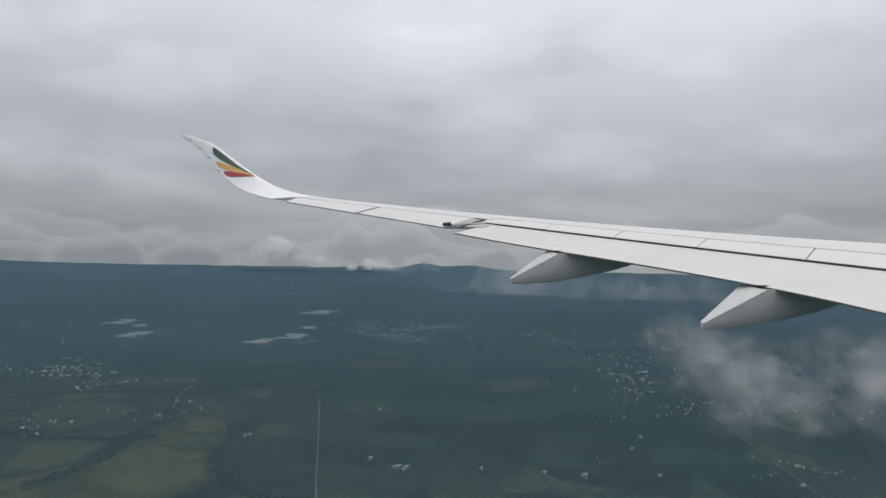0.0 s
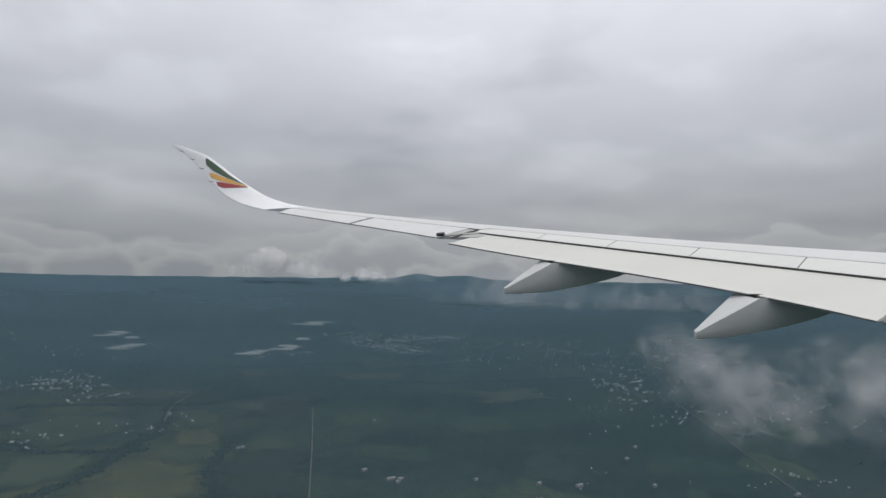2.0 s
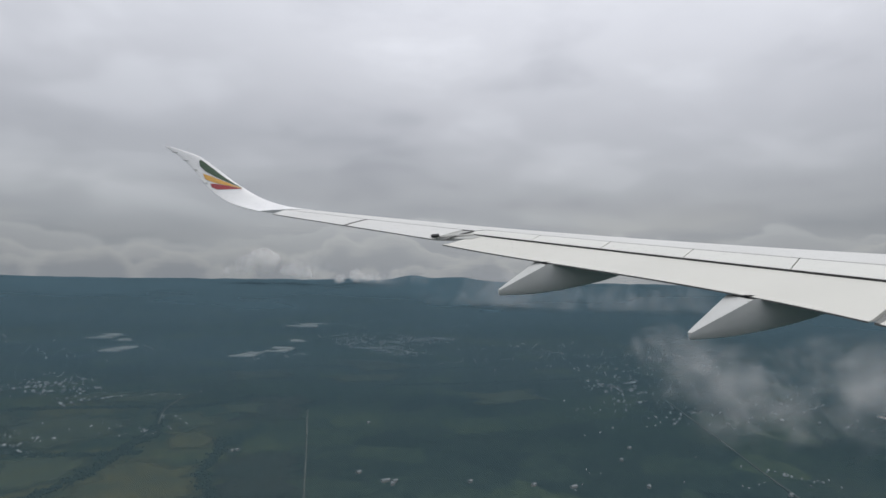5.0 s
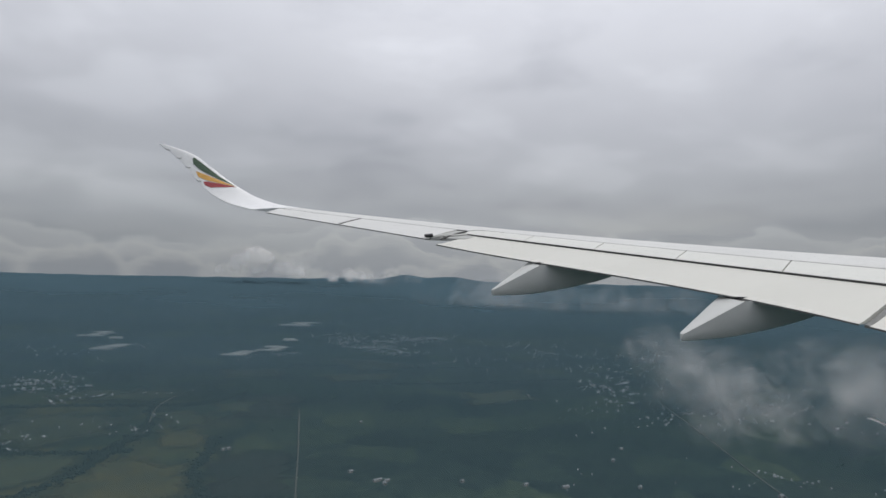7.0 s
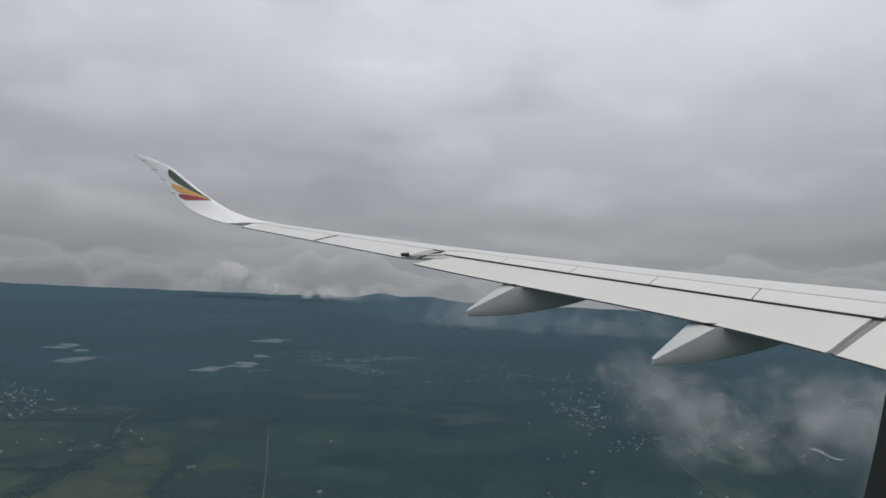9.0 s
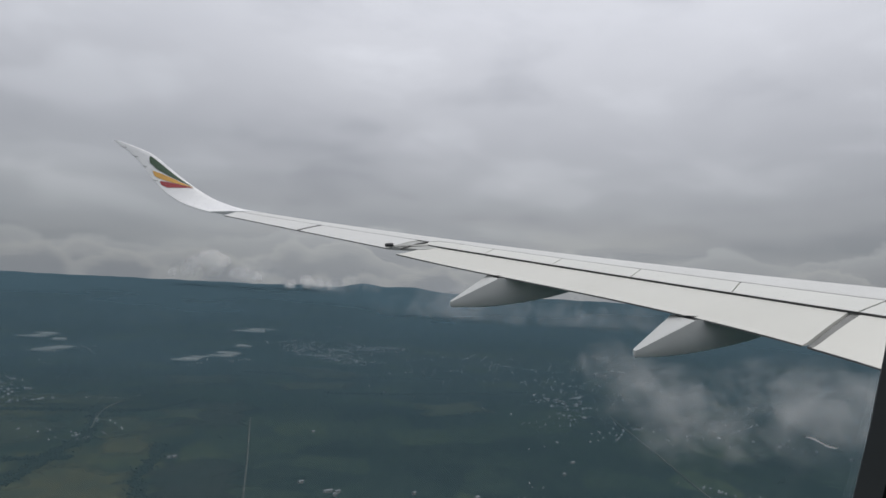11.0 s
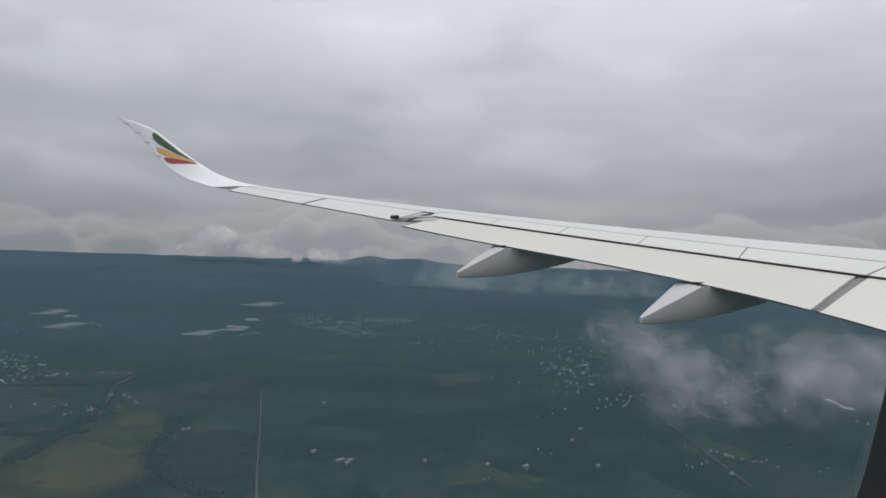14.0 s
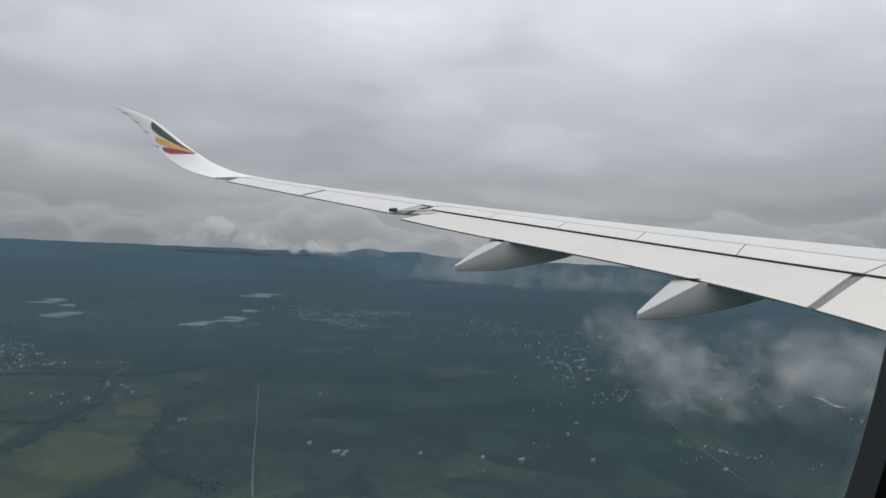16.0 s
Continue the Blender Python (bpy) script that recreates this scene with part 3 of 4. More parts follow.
def flap_end():
    """The notch between flap and aileron: a recessed grey panel, and a dark actuator that sticks out behind it."""
    bm = bmesh.new()
    loops = []
    for v in spaced(19.12, 20.20, 6):
        row = [(v + 0.7 * c / 0.5, c) for c in spaced(0.06 + 0.13 * max(20.02 - v, 0), 0.50, 8)]
        loops.append([skin(a, c, 1, -0.03) for a, c in row] + [skin(a, c, 1, -0.12) for a, c in reversed(row)])
    loft(bm, loops)
    part("trailing_edge_panel", bm, PALE_SEAL, wing, "recessed grey panel beside the flap")
    bm = bmesh.new()
    a, b = skin(20.08, 0.078, 1, 0.05), skin(20.10, 0.030, 1, 0.06)
    rod(bm, a, b, 0.065, 0.06, 12)
    rod(bm, b, b + (b - a) * 0.12, 0.06, 0.035, 12)
    part("actuator", bm, DARK_METAL, wing, "dark cylindrical actuator at the flap end")
    bm = bmesh.new()
    loops = []
    for c, half in ((0.076, 0.05), (0.14, 0.08), (0.22, 0.13), (0.30, 0.14), (0.40, 0.05)):
        p = skin(20.05 - 0.25 * c, c, 1, 0.055 - 0.17 * c)
        loops.append([p + Vector((0, -half, -0.05)), p + Vector((0, -half * 0.6, 0)), p + Vector((0, half * 0.6, 0)), p + Vector((0, half, -0.05)), p + Vector((0, 0, -0.10))])
    loft(bm, loops)
    part("actuator_fairing", bm, PALE_SEAL, wing, "grey tapered actuator cover")
    bm = bmesh.new()
    loops = []
    for k in spaced(0, 4.99, 24):
        p = along([(19.62, 0.05, 0), (19.95, 0.19, 0), (20.2, 0.32, 0), (20.32, 0.43, 0), (20.22, 0.50, 0), (19.6, 0.517, 0)], k)
        loops.append([skin(p.x + dv, p.y, 1, lift) for dv, lift in ((-0.025, 0.016), (0.025, 0.016), (0.025, -0.02), (-0.025, -0.02))])
    loft(bm, loops)
    part("curved_seal", bm, SEAL_AND_GAP, wing, "thin dark curved seal round the spoiler end")


flap_end()


def edge_strip(v0, v1, point, drop):
    """The blunt edge along the back of the wing, coloured dark for its underside shadow."""
    bm = bmesh.new()
    loops = []
    for v in spaced(v0, v1, 24):
        p = point(v)
        loops.append([p + Vector((-0.012, 0, -0.002)), p + Vector((0.02, 0, -0.002)), p + Vector((0.02, 0, -drop)), p + Vector((-0.012, 0, -drop))])
    loft(bm, loops)
    part("trailing_edge_shade", bm, SEAL_AND_EDGE, wing, "blunt trailing edge coloured dark grey for underside shadow")


edge_strip(19.97, 27.5, lambda v: skin(v, 0), 0.035)
edge_strip(9.07, 19.22, lambda v: flap_point(v, -0.3 / chord(v), 1), 0.04)
edge_strip(3.3, 8.87, lambda v: flap_point(v, -0.3 / chord(v), 1), 0.04)

# ---- upturned wing tip ----
TIP_TE = [(3.22, 28.3, 2.55), (2.65, 28.7, 2.71), (2.09, 29.05, 2.93), (1.51, 29.35, 3.31), (1.04, 29.58, 3.8), (0.57, 29.77, 4.41), (0.0, 29.91, 4.95), (-0.60, 30.02, 5.34)]
TIP_LE = [(5.90, 28.3, 2.63), (4.71, 28.75, 2.80), (3.65, 29.2, 3.13), (2.94, 29.45, 3.51), (2.22, 29.65, 3.99), (1.5, 29.8, 4.53), (0.79, 29.92, 5.01), (-0.42, 30.02, 5.36)]


def tip_skin(k, c, side=1, lift=0.0):
    a, b = along(TIP_TE, k), along(TIP_LE, k)
    ahead = along(TIP_TE, k + 0.05).lerp(along(TIP_LE, k + 0.05), 0.5) - along(TIP_TE, k - 0.05).lerp(along(TIP_LE, k - 0.05), 0.5)
    normal = ahead.cross(b - a).normalized()
    if normal.z < normal.y:
        normal = -normal
    half = 0.05 * (b - a).length * bulge(c) + 0.012
    return a.lerp(b, c) + normal * (side * half + lift) + Vector((0, 0, H))


def winglet():
    bm = bmesh.new()
    loops = []
    cs = [0.5 - 0.5 * math.cos(math.pi * i / 13) for i in range(14)]
    for k in spaced(0, 6.98, 34):
        loops.append([tip_skin(k, c) for c in cs] + [tip_skin(k, c, -1) for c in reversed(cs)])
    loft(bm, loops)
    return part("winglet", bm, PAINT_WINGLET, wing, "bright white upturned wing tip")


tip = winglet()


def decal(name, outline, material, label):
    """A painted feather shape on the wing tip, a thin film that follows its curve; outline in places along and across the tip."""
    bm = bmesh.new()
    n = len(outline)
    pts = []
    for i in range(n):
        a, b = outline[i], outline[(i + 1) % n]
        pts += [(a[0] + (b[0] - a[0]) * t / 4, a[1] + (b[1] - a[1]) * t / 4) for t in range(4)]
    middle = (sum(p[0] for p in pts) / len(pts), sum(p[1] for p in pts) / len(pts))
    rings = []
    for s in (1.0, 0.75, 0.5, 0.25):
        rings.append([bm.verts.new(tip_skin(middle[0] + (k - middle[0]) * s, middle[1] + (c - middle[1]) * s, 1, 0.014)) for k, c in pts])
    for a, b in zip(rings, rings[1:]):
        for i in range(len(pts)):
            j = (i + 1) % len(pts)
            bm.faces.new((a[i], a[j], b[j], b[i]))
    bm.faces.new(rings[-1])
    part(name, bm, material, tip, label)


decal("painted_stripe", [(5.50, 0.58), (5.66, 0.75), (5.35, 0.79), (4.75, 0.81), (4.2, 0.84), (3.26, 0.93), (3.84, 0.74), (4.30, 0.56), (4.74, 0.39), (5.14, 0.38)], GREEN, "dark green feather-shaped stripe")
decal("painted_stripe", [(4.62, 0.20), (4.38, 0.42), (3.98, 0.64), (3.24, 0.90), (3.60, 0.58), (3.94, 0.28), (4.25, 0.12)], YELLOW, "golden yellow feather-shaped stripe")
decal("painted_stripe", [(3.88, 0.14), (3.80, 0.32), (3.56, 0.58), (3.20, 0.90), (3.28, 0.43), (3.34, 0.17), (3.58, 0.09)], RED, "dark red feather-shaped stripe")
for k in (3.95, 4.9, 5.6, 6.3):
    bm = bmesh.new()
    a = tip_skin(k, 0.02, 1)
    rod(bm, a + Vector((0.10, 0, 0)), a + Vector((-0.13, -0.01, 0.012)), 0.016, 0.009, 6)
    part("static_wick", bm, DARK_METAL, tip, "thin dark static discharge wick")


# ---- flap track fairings ----
def fairing(v, scale, low):
    """A canoe-shaped fairing under the flap: flat top behind the trailing edge, bulging sides, blunt tail."""
    tail = Vector((te_x(v) - 0.3, v, H + flap_point(v, -0.3 / chord(v), 1).z - H))
    rows = [(-1.40, -0.83, -0.96, 0.045), (-1.36, -0.81, -0.99, 0.06), (-1.05, -0.635, -0.985, 0.13), (-0.70, -0.44, -0.975, 0.205), (-0.35, -0.245, -0.955, 0.28), (-0.02, -0.06, -0.93, 0.345), (0.5, -0.05, -0.86, 0.36),
            (1.1, -0.04, -0.765, 0.36), (1.6, -0.02, -0.67, 0.34), (2.1, 0.0, -0.57, 0.30), (2.6, 0.02, -0.44, 0.24), (3.0, 0.04, -0.32, 0.17), (3.5, 0.08, -0.10, 0.06)]
    bm = bmesh.new()
    loops = []
    for dx, top, bottom, half in rows:
        loop = []
        depth = top - bottom
        for y, s in ((-0.97, 0.0), (0.97, 0.0), (1.0, 0.03), (0.93, 0.30), (0.82, 0.55), (0.62, 0.80), (0.34, 0.96), (0, 1.0), (-0.34, 0.96), (-0.62, 0.80), (-0.82, 0.55), (-0.93, 0.30), (-1.0, 0.03)):
            loop.append(tail + Vector((dx * scale, y * half * scale, (top - s * depth) * low + (0.16 * y * half if s == 0.0 and dx < 0.1 else 0))))
        loops.append(loop)
    loft(bm, loops)
    ob = part("flap_track_fairing", bm, PAINT_FAIRING, wing, "light grey canoe-shaped flap track fairing", sharp=30)
    bm = bmesh.new()
    slab(bm, tail + Vector((0.20, 0.06, -0.035)), (0.40, 0.44 * scale, 0.06))
    bmesh.ops.bevel(bm, geom=bm.edges[:], offset=0.02, segments=2, affect="EDGES")
    part("hinge_bracket", bm, DARK_METAL, ob, "dark hinge bracket at the flap edge")


fairing(16.02, 1.0, 1.0)
fairing(11.29, 1.15, 1.05)

# ---- the cabin wall and its window ----
WINDOW = (0.052, H + 0.096)


def fuselage():
    """The round hull, open where the window's panel sits."""
    bm = bmesh.new()
    xs = [-7.0, -5, -3, -1.5, -0.36, 0.53, 1.5, 3] + [3 + 1.5 * i for i in range(1, 15)]
    rings = []
    for x in xs:
        rings.append([bm.verts.new((x, -2.93 + 3.02 * math.cos(radians(a)), H - 0.35 + 3.02 * math.sin(radians(a)))) for a in TURNS])
    for i, (a, b) in enumerate(zip(rings, rings[1:])):
        for j in range(len(TURNS)):
            k = (j + 1) % len(TURNS)
            if xs[i] == -0.36 and TURNS[j] >= -4 and TURNS[k] <= 21 and TURNS[j] < 20:
                continue
            bm.faces.new((a[j], b[j], b[k], a[k]))
    bm.faces.new(rings[0])
    bm.faces.new(list(reversed(rings[-1])))
    ob = part("fuselage_wall", bm, SKIN)
    solid = ob.modifiers.new("thickness", "SOLIDIFY")
    solid.thickness, solid.offset = 0.03, 0.0
    return tagged(ob, "plain white rounded airliner hull around the cabin", "fuselage", kind="structure")


TURNS = [-4 + 5 * i for i in range(72)]
fuselage()


def oval(a, b, y, n=64, power=3.0):
    pts = []
    for i in range(n):
        t = 2 * math.pi * i / n
        c, s = math.cos(t), math.sin(t)
        x = a * math.copysign(abs(c) ** (2 / power), c)
        z = b * math.copysign(abs(s) ** (2 / power), s)
        lean = radians(12)
        pts.append(Vector((WINDOW[0] + x * math.cos(lean) + z * math.sin(lean), y, WINDOW[1] + z * math.cos(lean) - x * math.sin(lean))))
    return pts


def square(hx, hz, y, n=64):
    pts = []
    for i in range(n):
        t = 2 * math.pi * i / n
        c, s = math.cos(t), math.sin(t)
        m = max(abs(c), abs(s))
        pts.append(Vector((WINDOW[0] + hx * c / m, y, WINDOW[1] + hz * s / m)))
    return pts


window = thing("window_1", (WINDOW[0], 0.1, WINDOW[1]), "rounded cabin window with dark rubber rim", "window", kind="structure")
bm = bmesh.new()
loft(bm, [square(0.46, 0.72, 0.108), oval(0.190, 0.260, 0.106), oval(0.160, 0.230, 0.101)], closed=True, caps=False)
part("outer_frame", bm, SKIN, window, "white hull panel round the window")
bm = bmesh.new()
loft(bm, [oval(0.160, 0.230, 0.101), oval(0.155, 0.225, 0.098), oval(0.156, 0.226, 0.092), oval(0.166, 0.238, 0.089)], caps=False)
part("rubber_rim", bm, RUBBER, window, "black rubber rim")
bm = bmesh.new()
loft(bm, [oval(0.166, 0.238, 0.089), oval(0.1665, 0.2385, 0.086), oval(0.171, 0.244, 0.085), oval(0.172, 0.245, 0.088)], caps=False)
part("gasket", bm, GASKET, window, "thin grey gasket bead")
bm = bmesh.new()
loft(bm, [oval(0.172, 0.245, 0.088), oval(0.176, 0.250, 0.082), oval(0.190, 0.265, 0.066)], caps=False)
part("window_reveal", bm, CABIN, window, "dark moulded plastic reveal")
bm = bmesh.new()
loft(bm, [oval(0.190, 0.265, 0.066), oval(0.196, 0.272, 0.055), oval(0.212, 0.290, 0.036), oval(0.232, 0.312, 0.028), square(0.46, 0.72, 0.026)], caps=False)
part("lining_panel", bm, LINING, window, "beige moulded cabin lining")
bm = bmesh.new()
rings = [oval(0.160, 0.230, 0.1022), oval(0.160, 0.230, 0.1002)]
loft(bm, rings)
pane = part("pane", bm, PANE, window, "clear acrylic pane")
pane.visible_shadow = False


def pane_smear():
    """A pale dried smear on the outside of the pane, thicker in the middle."""
    bm = bmesh.new()
    loops = []
    for k in range(9):
        u = k / 8
        half = 0.00006 + 0.00030 * math.sin(math.pi * u) ** 0.7 * (1 + 0.3 * math.sin(9 * u))
        p = Vector((SMEAR[0] + 0.0140 * u, 0.1030, SMEAR[1] - 0.0040 * u + 0.0003 * math.sin(2.2 * u * math.pi)))
        loops.append([p + Vector((0, 0.0002 * abs(dz), dz * half)) for dz in (-1, 0, 1)])
    loft(bm, loops, caps=False, closed=False)
    part("smear", bm, DRIED, window, "pale dried smear on the pane")


SMEAR = (0.160, H - 0.0338)
pane_smear()

# ---- fields, tracks and hedges ----
field_no = 0
for material, label, corners in (
    (STUBBLE, "dry yellow-green stubble field among dark bush", [(-110, 790), (-72, 925), (-25, 932), (24, 872), (30, 745), (-40, 700)]),
    (MEADOW, "olive green meadow beside a village", [(-250, 1235), (-150, 1250), (-60, 1180), (-75, 1060), (-160, 1000), (-240, 1080)]),
    (MEADOW, "olive green meadow beside a river", [(-210, 980), (-150, 990), (-90, 940), (-125, 840), (-200, 850)]),
    (MEADOW, "olive green meadow beside the track", [(-15, 1210), (50, 1190), (70, 1090), (10, 1060)]),
    (MEADOW, "olive green meadow below the hamlet", [(-60, 1440), (40, 1350), (-30, 1290), (-130, 1360)]),
    (PLOUGHED, "brown ploughed field along the track", [(60, 900), (160, 900), (125, 700), (45, 720)]),
    (PLOUGHED, "brown ploughed field on the plain", [(150, 1300), (245, 1290), (200, 1080), (95, 1110)]),
    (STUBBLE, "dry yellow-green field beside the huts", [(-230, 830), (-150, 815), (-120, 735), (-215, 720)]),
    (MEADOW, "olive green meadow among hedges", [(-330, 1290), (-255, 1300), (-215, 1190), (-310, 1160)]),
    (MEADOW, "olive green meadow above the village", [(-210, 1420), (-90, 1450), (-60, 1400), (-190, 1350)]),
    (STUBBLE, "pale dry field near the lane", [(-10, 1060), (60, 1040), (55, 960), (-5, 965)]),
    (MEADOW, "dull green meadow past the river", [(90, 1240), (170, 1230), (150, 1150), (80, 1160)]),
    (MEADOW, "dull green pasture on the open plain", [(560, 1200), (700, 1190), (690, 1090), (540, 1080)]),
    (MEADOW, "grey-green pasture by the town", [(430, 1760), (560, 1700), (600, 1560), (430, 1520)]),
    (MEADOW, "grey-green pasture beyond the track", [(330, 1500), (520, 1480), (500, 1390), (330, 1400)]),
    (MEADOW, "grey-green pasture by sheds", [(120, 1650), (280, 1620), (250, 1500), (120, 1520)]),
):
    field_no += 1
    tagged(patch("field", corners, material, label, "field", 0.5 + 0.05 * field_no, rough=15.0, seed=field_no, step=14.0), group="fields on the plain")


def ribbon(name, line, width, material, label, lift, seed=1):
    draw = random.Random(seed)
    bm = bmesh.new()
    loops = []
    for i in range((len(line) - 1) * 12 + 1):
        p = along([(x, y, 0) for x, y in line], i / 12)
        d = along([(x, y, 0) for x, y in line], i / 12 + 0.02) - along([(x, y, 0) for x, y in line], i / 12 - 0.02)
        side = Vector((-d.y, d.x, 0)).normalized() * width * draw.uniform(0.38, 0.62)
        z = land(p.x, p.y) + lift
        loops.append([(p.x + side.x, p.y + side.y, z), (p.x - side.x, p.y - side.y, z), (p.x - side.x, p.y - side.y, z - lift - 0.6), (p.x + side.x, p.y + side.y, z - lift - 0.6)])
    loft(bm, loops)
    return tagged(part(name, bm, material, None, sharp=0), label, "dirt road", kind="structure")


ribbon("dirt_road", [(222, 1140), (211, 1084), (172, 884), (136, 707), (110, 560)], 2.0, DIRT, "straight pale dirt road across the dark plain", 1.4)
ribbon("dirt_road", [(910, 1000), (842, 870), (775, 740), (705, 610), (640, 480)], 1.6, DIRT, "thin pale dirt road past scattered huts", 1.5, 3)
ribbon("dirt_road", [(20, 1330), (-10, 1240), (-20, 1120)], 2.4, DIRT, "short pale lane by the meadow", 1.5, 6)


# ---- trees ----
def tree_clumps():
    """Bushes and trees along the river and the field edges and over the plain, each a small uneven crown."""
    draw = random.Random(11)
    spots = []
    rivers = (([(-18, 1300), (-22, 1081), (-39, 1034), (-67, 967), (-86, 896), (-128, 826), (-190, 760)], 7, 520), ([(70, 1000), (60, 930), (35, 830), (45, 740), (90, 660)], 6, 300),
              ([(-260, 1320), (-150, 1300), (-40, 1270), (60, 1250), (150, 1330)], 8, 300), ([(-240, 1060), (-180, 1000), (-100, 970), (-40, 960)], 5, 180),
              ([(300, 1700), (420, 1620), (620, 1540), (800, 1500)], 9, 240), ([(430, 1350), (640, 1300), (900, 1280)], 8, 180))
    for line, spread, count in rivers:
        for _ in range(count * 4):
            p = along([(x, y, 0) for x, y in line], draw.uniform(0, len(line) - 1))
            spots.append((p.x + draw.gauss(0, spread) * draw.uniform(0.2, 1.3), p.y + draw.gauss(0, spread), draw.uniform(0.6, 1.5) * draw.uniform(0.8, 1.6)))
    while len(spots) < 15000:
        az, r = radians(draw.uniform(-20, 68)), 1000 * (3000 / 1000) ** (draw.random() ** 0.8)
        x, y = r * math.sin(az), r * math.cos(az)
        if noise.noise((x * 0.006, y * 0.006, 5.0)) + 0.5 * noise.noise((x * 0.03, y * 0.03, 2.0)) > draw.uniform(-0.2, 0.5):
            spots.append((x, y, draw.uniform(0.45, 1.25) * min(r / 1100, 1.4)))
    base = bmesh.new()
    bmesh.ops.create_icosphere(base, subdivisions=1, radius=1.0)
    shape = np.array([v.co[:] for v in base.verts])
    corners = np.array([[v.index for v in f.verts] for f in base.faces])
    base.free()
    verts, faces = [], []
    rnd = np.random.RandomState(4)
    for i, (x, y, s) in enumerate(spots):
        body = shape * rnd.uniform(0.65, 1.25, (len(shape), 1)) * (s, s, s * rnd.uniform(0.6, 1.0))
        verts.append(body + (x, y, land(x, y) + s * 0.5))
        faces.append(corners + i * len(shape))
    return mesh_from_arrays("tree_clumps", np.concatenate(verts), np.concatenate(faces), TREE)


def mesh_from_arrays(name, verts, tris, material):
    mesh = bpy.data.meshes.new(name)
    mesh.vertices.add(len(verts))
    mesh.vertices.foreach_set("co", np.asarray(verts, dtype=np.float32).ravel())
    size = tris.shape[1]
    mesh.loops.add(tris.size)
    mesh.loops.foreach_set("vertex_index", tris.ravel().astype(np.int32))
    mesh.polygons.add(len(tris))
    mesh.polygons.foreach_set("loop_start", np.arange(0, tris.size, size, dtype=np.int32))
    mesh.update(calc_edges=True)
    return link_mesh(name, mesh, material, sharp=0)


tagged(tree_clumps(), "dark green bushes and small trees dotted over the plain", "trees", kind="stuff")


# ---- houses ----
def hut_arrays(place, length, width, height, turn):
    c, s = math.cos(turn), math.sin(turn)
    pts = []
    for x, y, z in ((-1, -1, -1), (1, -1, -1), (1, 1, -1), (-1, 1, -1), (-1, -1, 1), (1, -1, 1), (1, 1, 1), (-1, 1, 1), (-1, 0, 1.7), (1, 0, 1.7)):
        a, b = x * length / 2, y * width / 2
        pts.append((place[0] + a * c - b * s, place[1] + a * s + b * c, place[2] + (z * 0.5 + 0.5) * height))
    return pts, [(0, 1, 5), (0, 5, 4), (1, 2, 6), (1, 6, 5), (2, 3, 7), (2, 7, 6), (3, 0, 4), (3, 4, 7), (4, 5, 9), (4, 9, 8), (6, 7, 8), (6, 8, 9), (5, 6, 9), (7, 4, 8)]


def settlements():
    draw = random.Random(21)
    verts, faces = [], []
    towns = ((560, 2130, 70, 150, 150), (640, 1950, 60, 120, 170), (760, 2070, 110, 70, 170), (850, 2120, 90, 60, 70), (640, 1860, 60, 60, 60), (-265, 1600, 70, 90, 130), (-200, 1490, 70, 45, 60), (-120, 1380, 80, 35, 40),
             (-60, 1130, 45, 55, 24), (-200, 1110, 45, 70, 18), (-190, 1010, 40, 60, 16), (-10, 1150, 35, 90, 16), (905, 1150, 90, 60, 46), (1000, 1130, 130, 80, 40), (840, 1050, 70, 60, 18), (860, 860, 200, 120, 34),
             (330, 1900, 40, 60, 20), (210, 1850, 30, 90, 16), (1180, 1620, 240, 160, 80), (700, 1650, 260, 200, 40), (900, 2500, 500, 200, 90), (-150, 2100, 150, 120, 40), (-350, 2250, 150, 120, 30), (1500, 1500, 260, 260, 70), (520, 640, 120, 60, 12), (700, 560, 120, 80, 26), (1050, 760, 120, 120, 26), (980, 1380, 330, 90, 60), (900, 900, 220, 140, 60), (1250, 980, 260, 200, 26), (620, 2240, 160, 60, 60), (1000, 1900, 300, 120, 60))
    for x0, y0, sx, sy, count in towns:
        lane = (x0, y0, 0.3)
        for _ in range(int(count * 0.85)):
            if draw.random() < 0.3:
                lane = (draw.gauss(x0, sx * 0.6), draw.gauss(y0, sy * 0.6), draw.choice((0.3, 0.3 + math.pi / 2)))
            reach = draw.uniform(-0.55, 0.55) * max(sx, 30)
            x, y = lane[0] + reach * math.cos(lane[2]) + draw.gauss(0, 3), lane[1] + reach * math.sin(lane[2]) + draw.gauss(0, 3)
            if math.hypot(x, y) < 520:
                continue
            near = min(max(math.hypot(x, y) / 2000, 0.26), 1.0)
            big = 1.0 if draw.random() < 0.86 else draw.uniform(1.3, 2.0)
            p, f = hut_arrays((x, y, land(x, y) - 0.5), draw.uniform(2.6, 5.6) * big * near, draw.uniform(2.4, 4.2) * big * near, draw.uniform(2.0, 3.2) * min(near * 1.6, 1), draw.choice((0.3, 0.3 + math.pi / 2)) + draw.gauss(0, 0.3))
            faces += [tuple(i + len(verts) for i in t) for t in f]
            verts += p
    return mesh_from_arrays("village_houses", np.array(verts), np.array(faces), ROOF)


tagged(settlements(), "pale tin-roofed houses scattered in villages on the plain", "houses", kind="stuff")


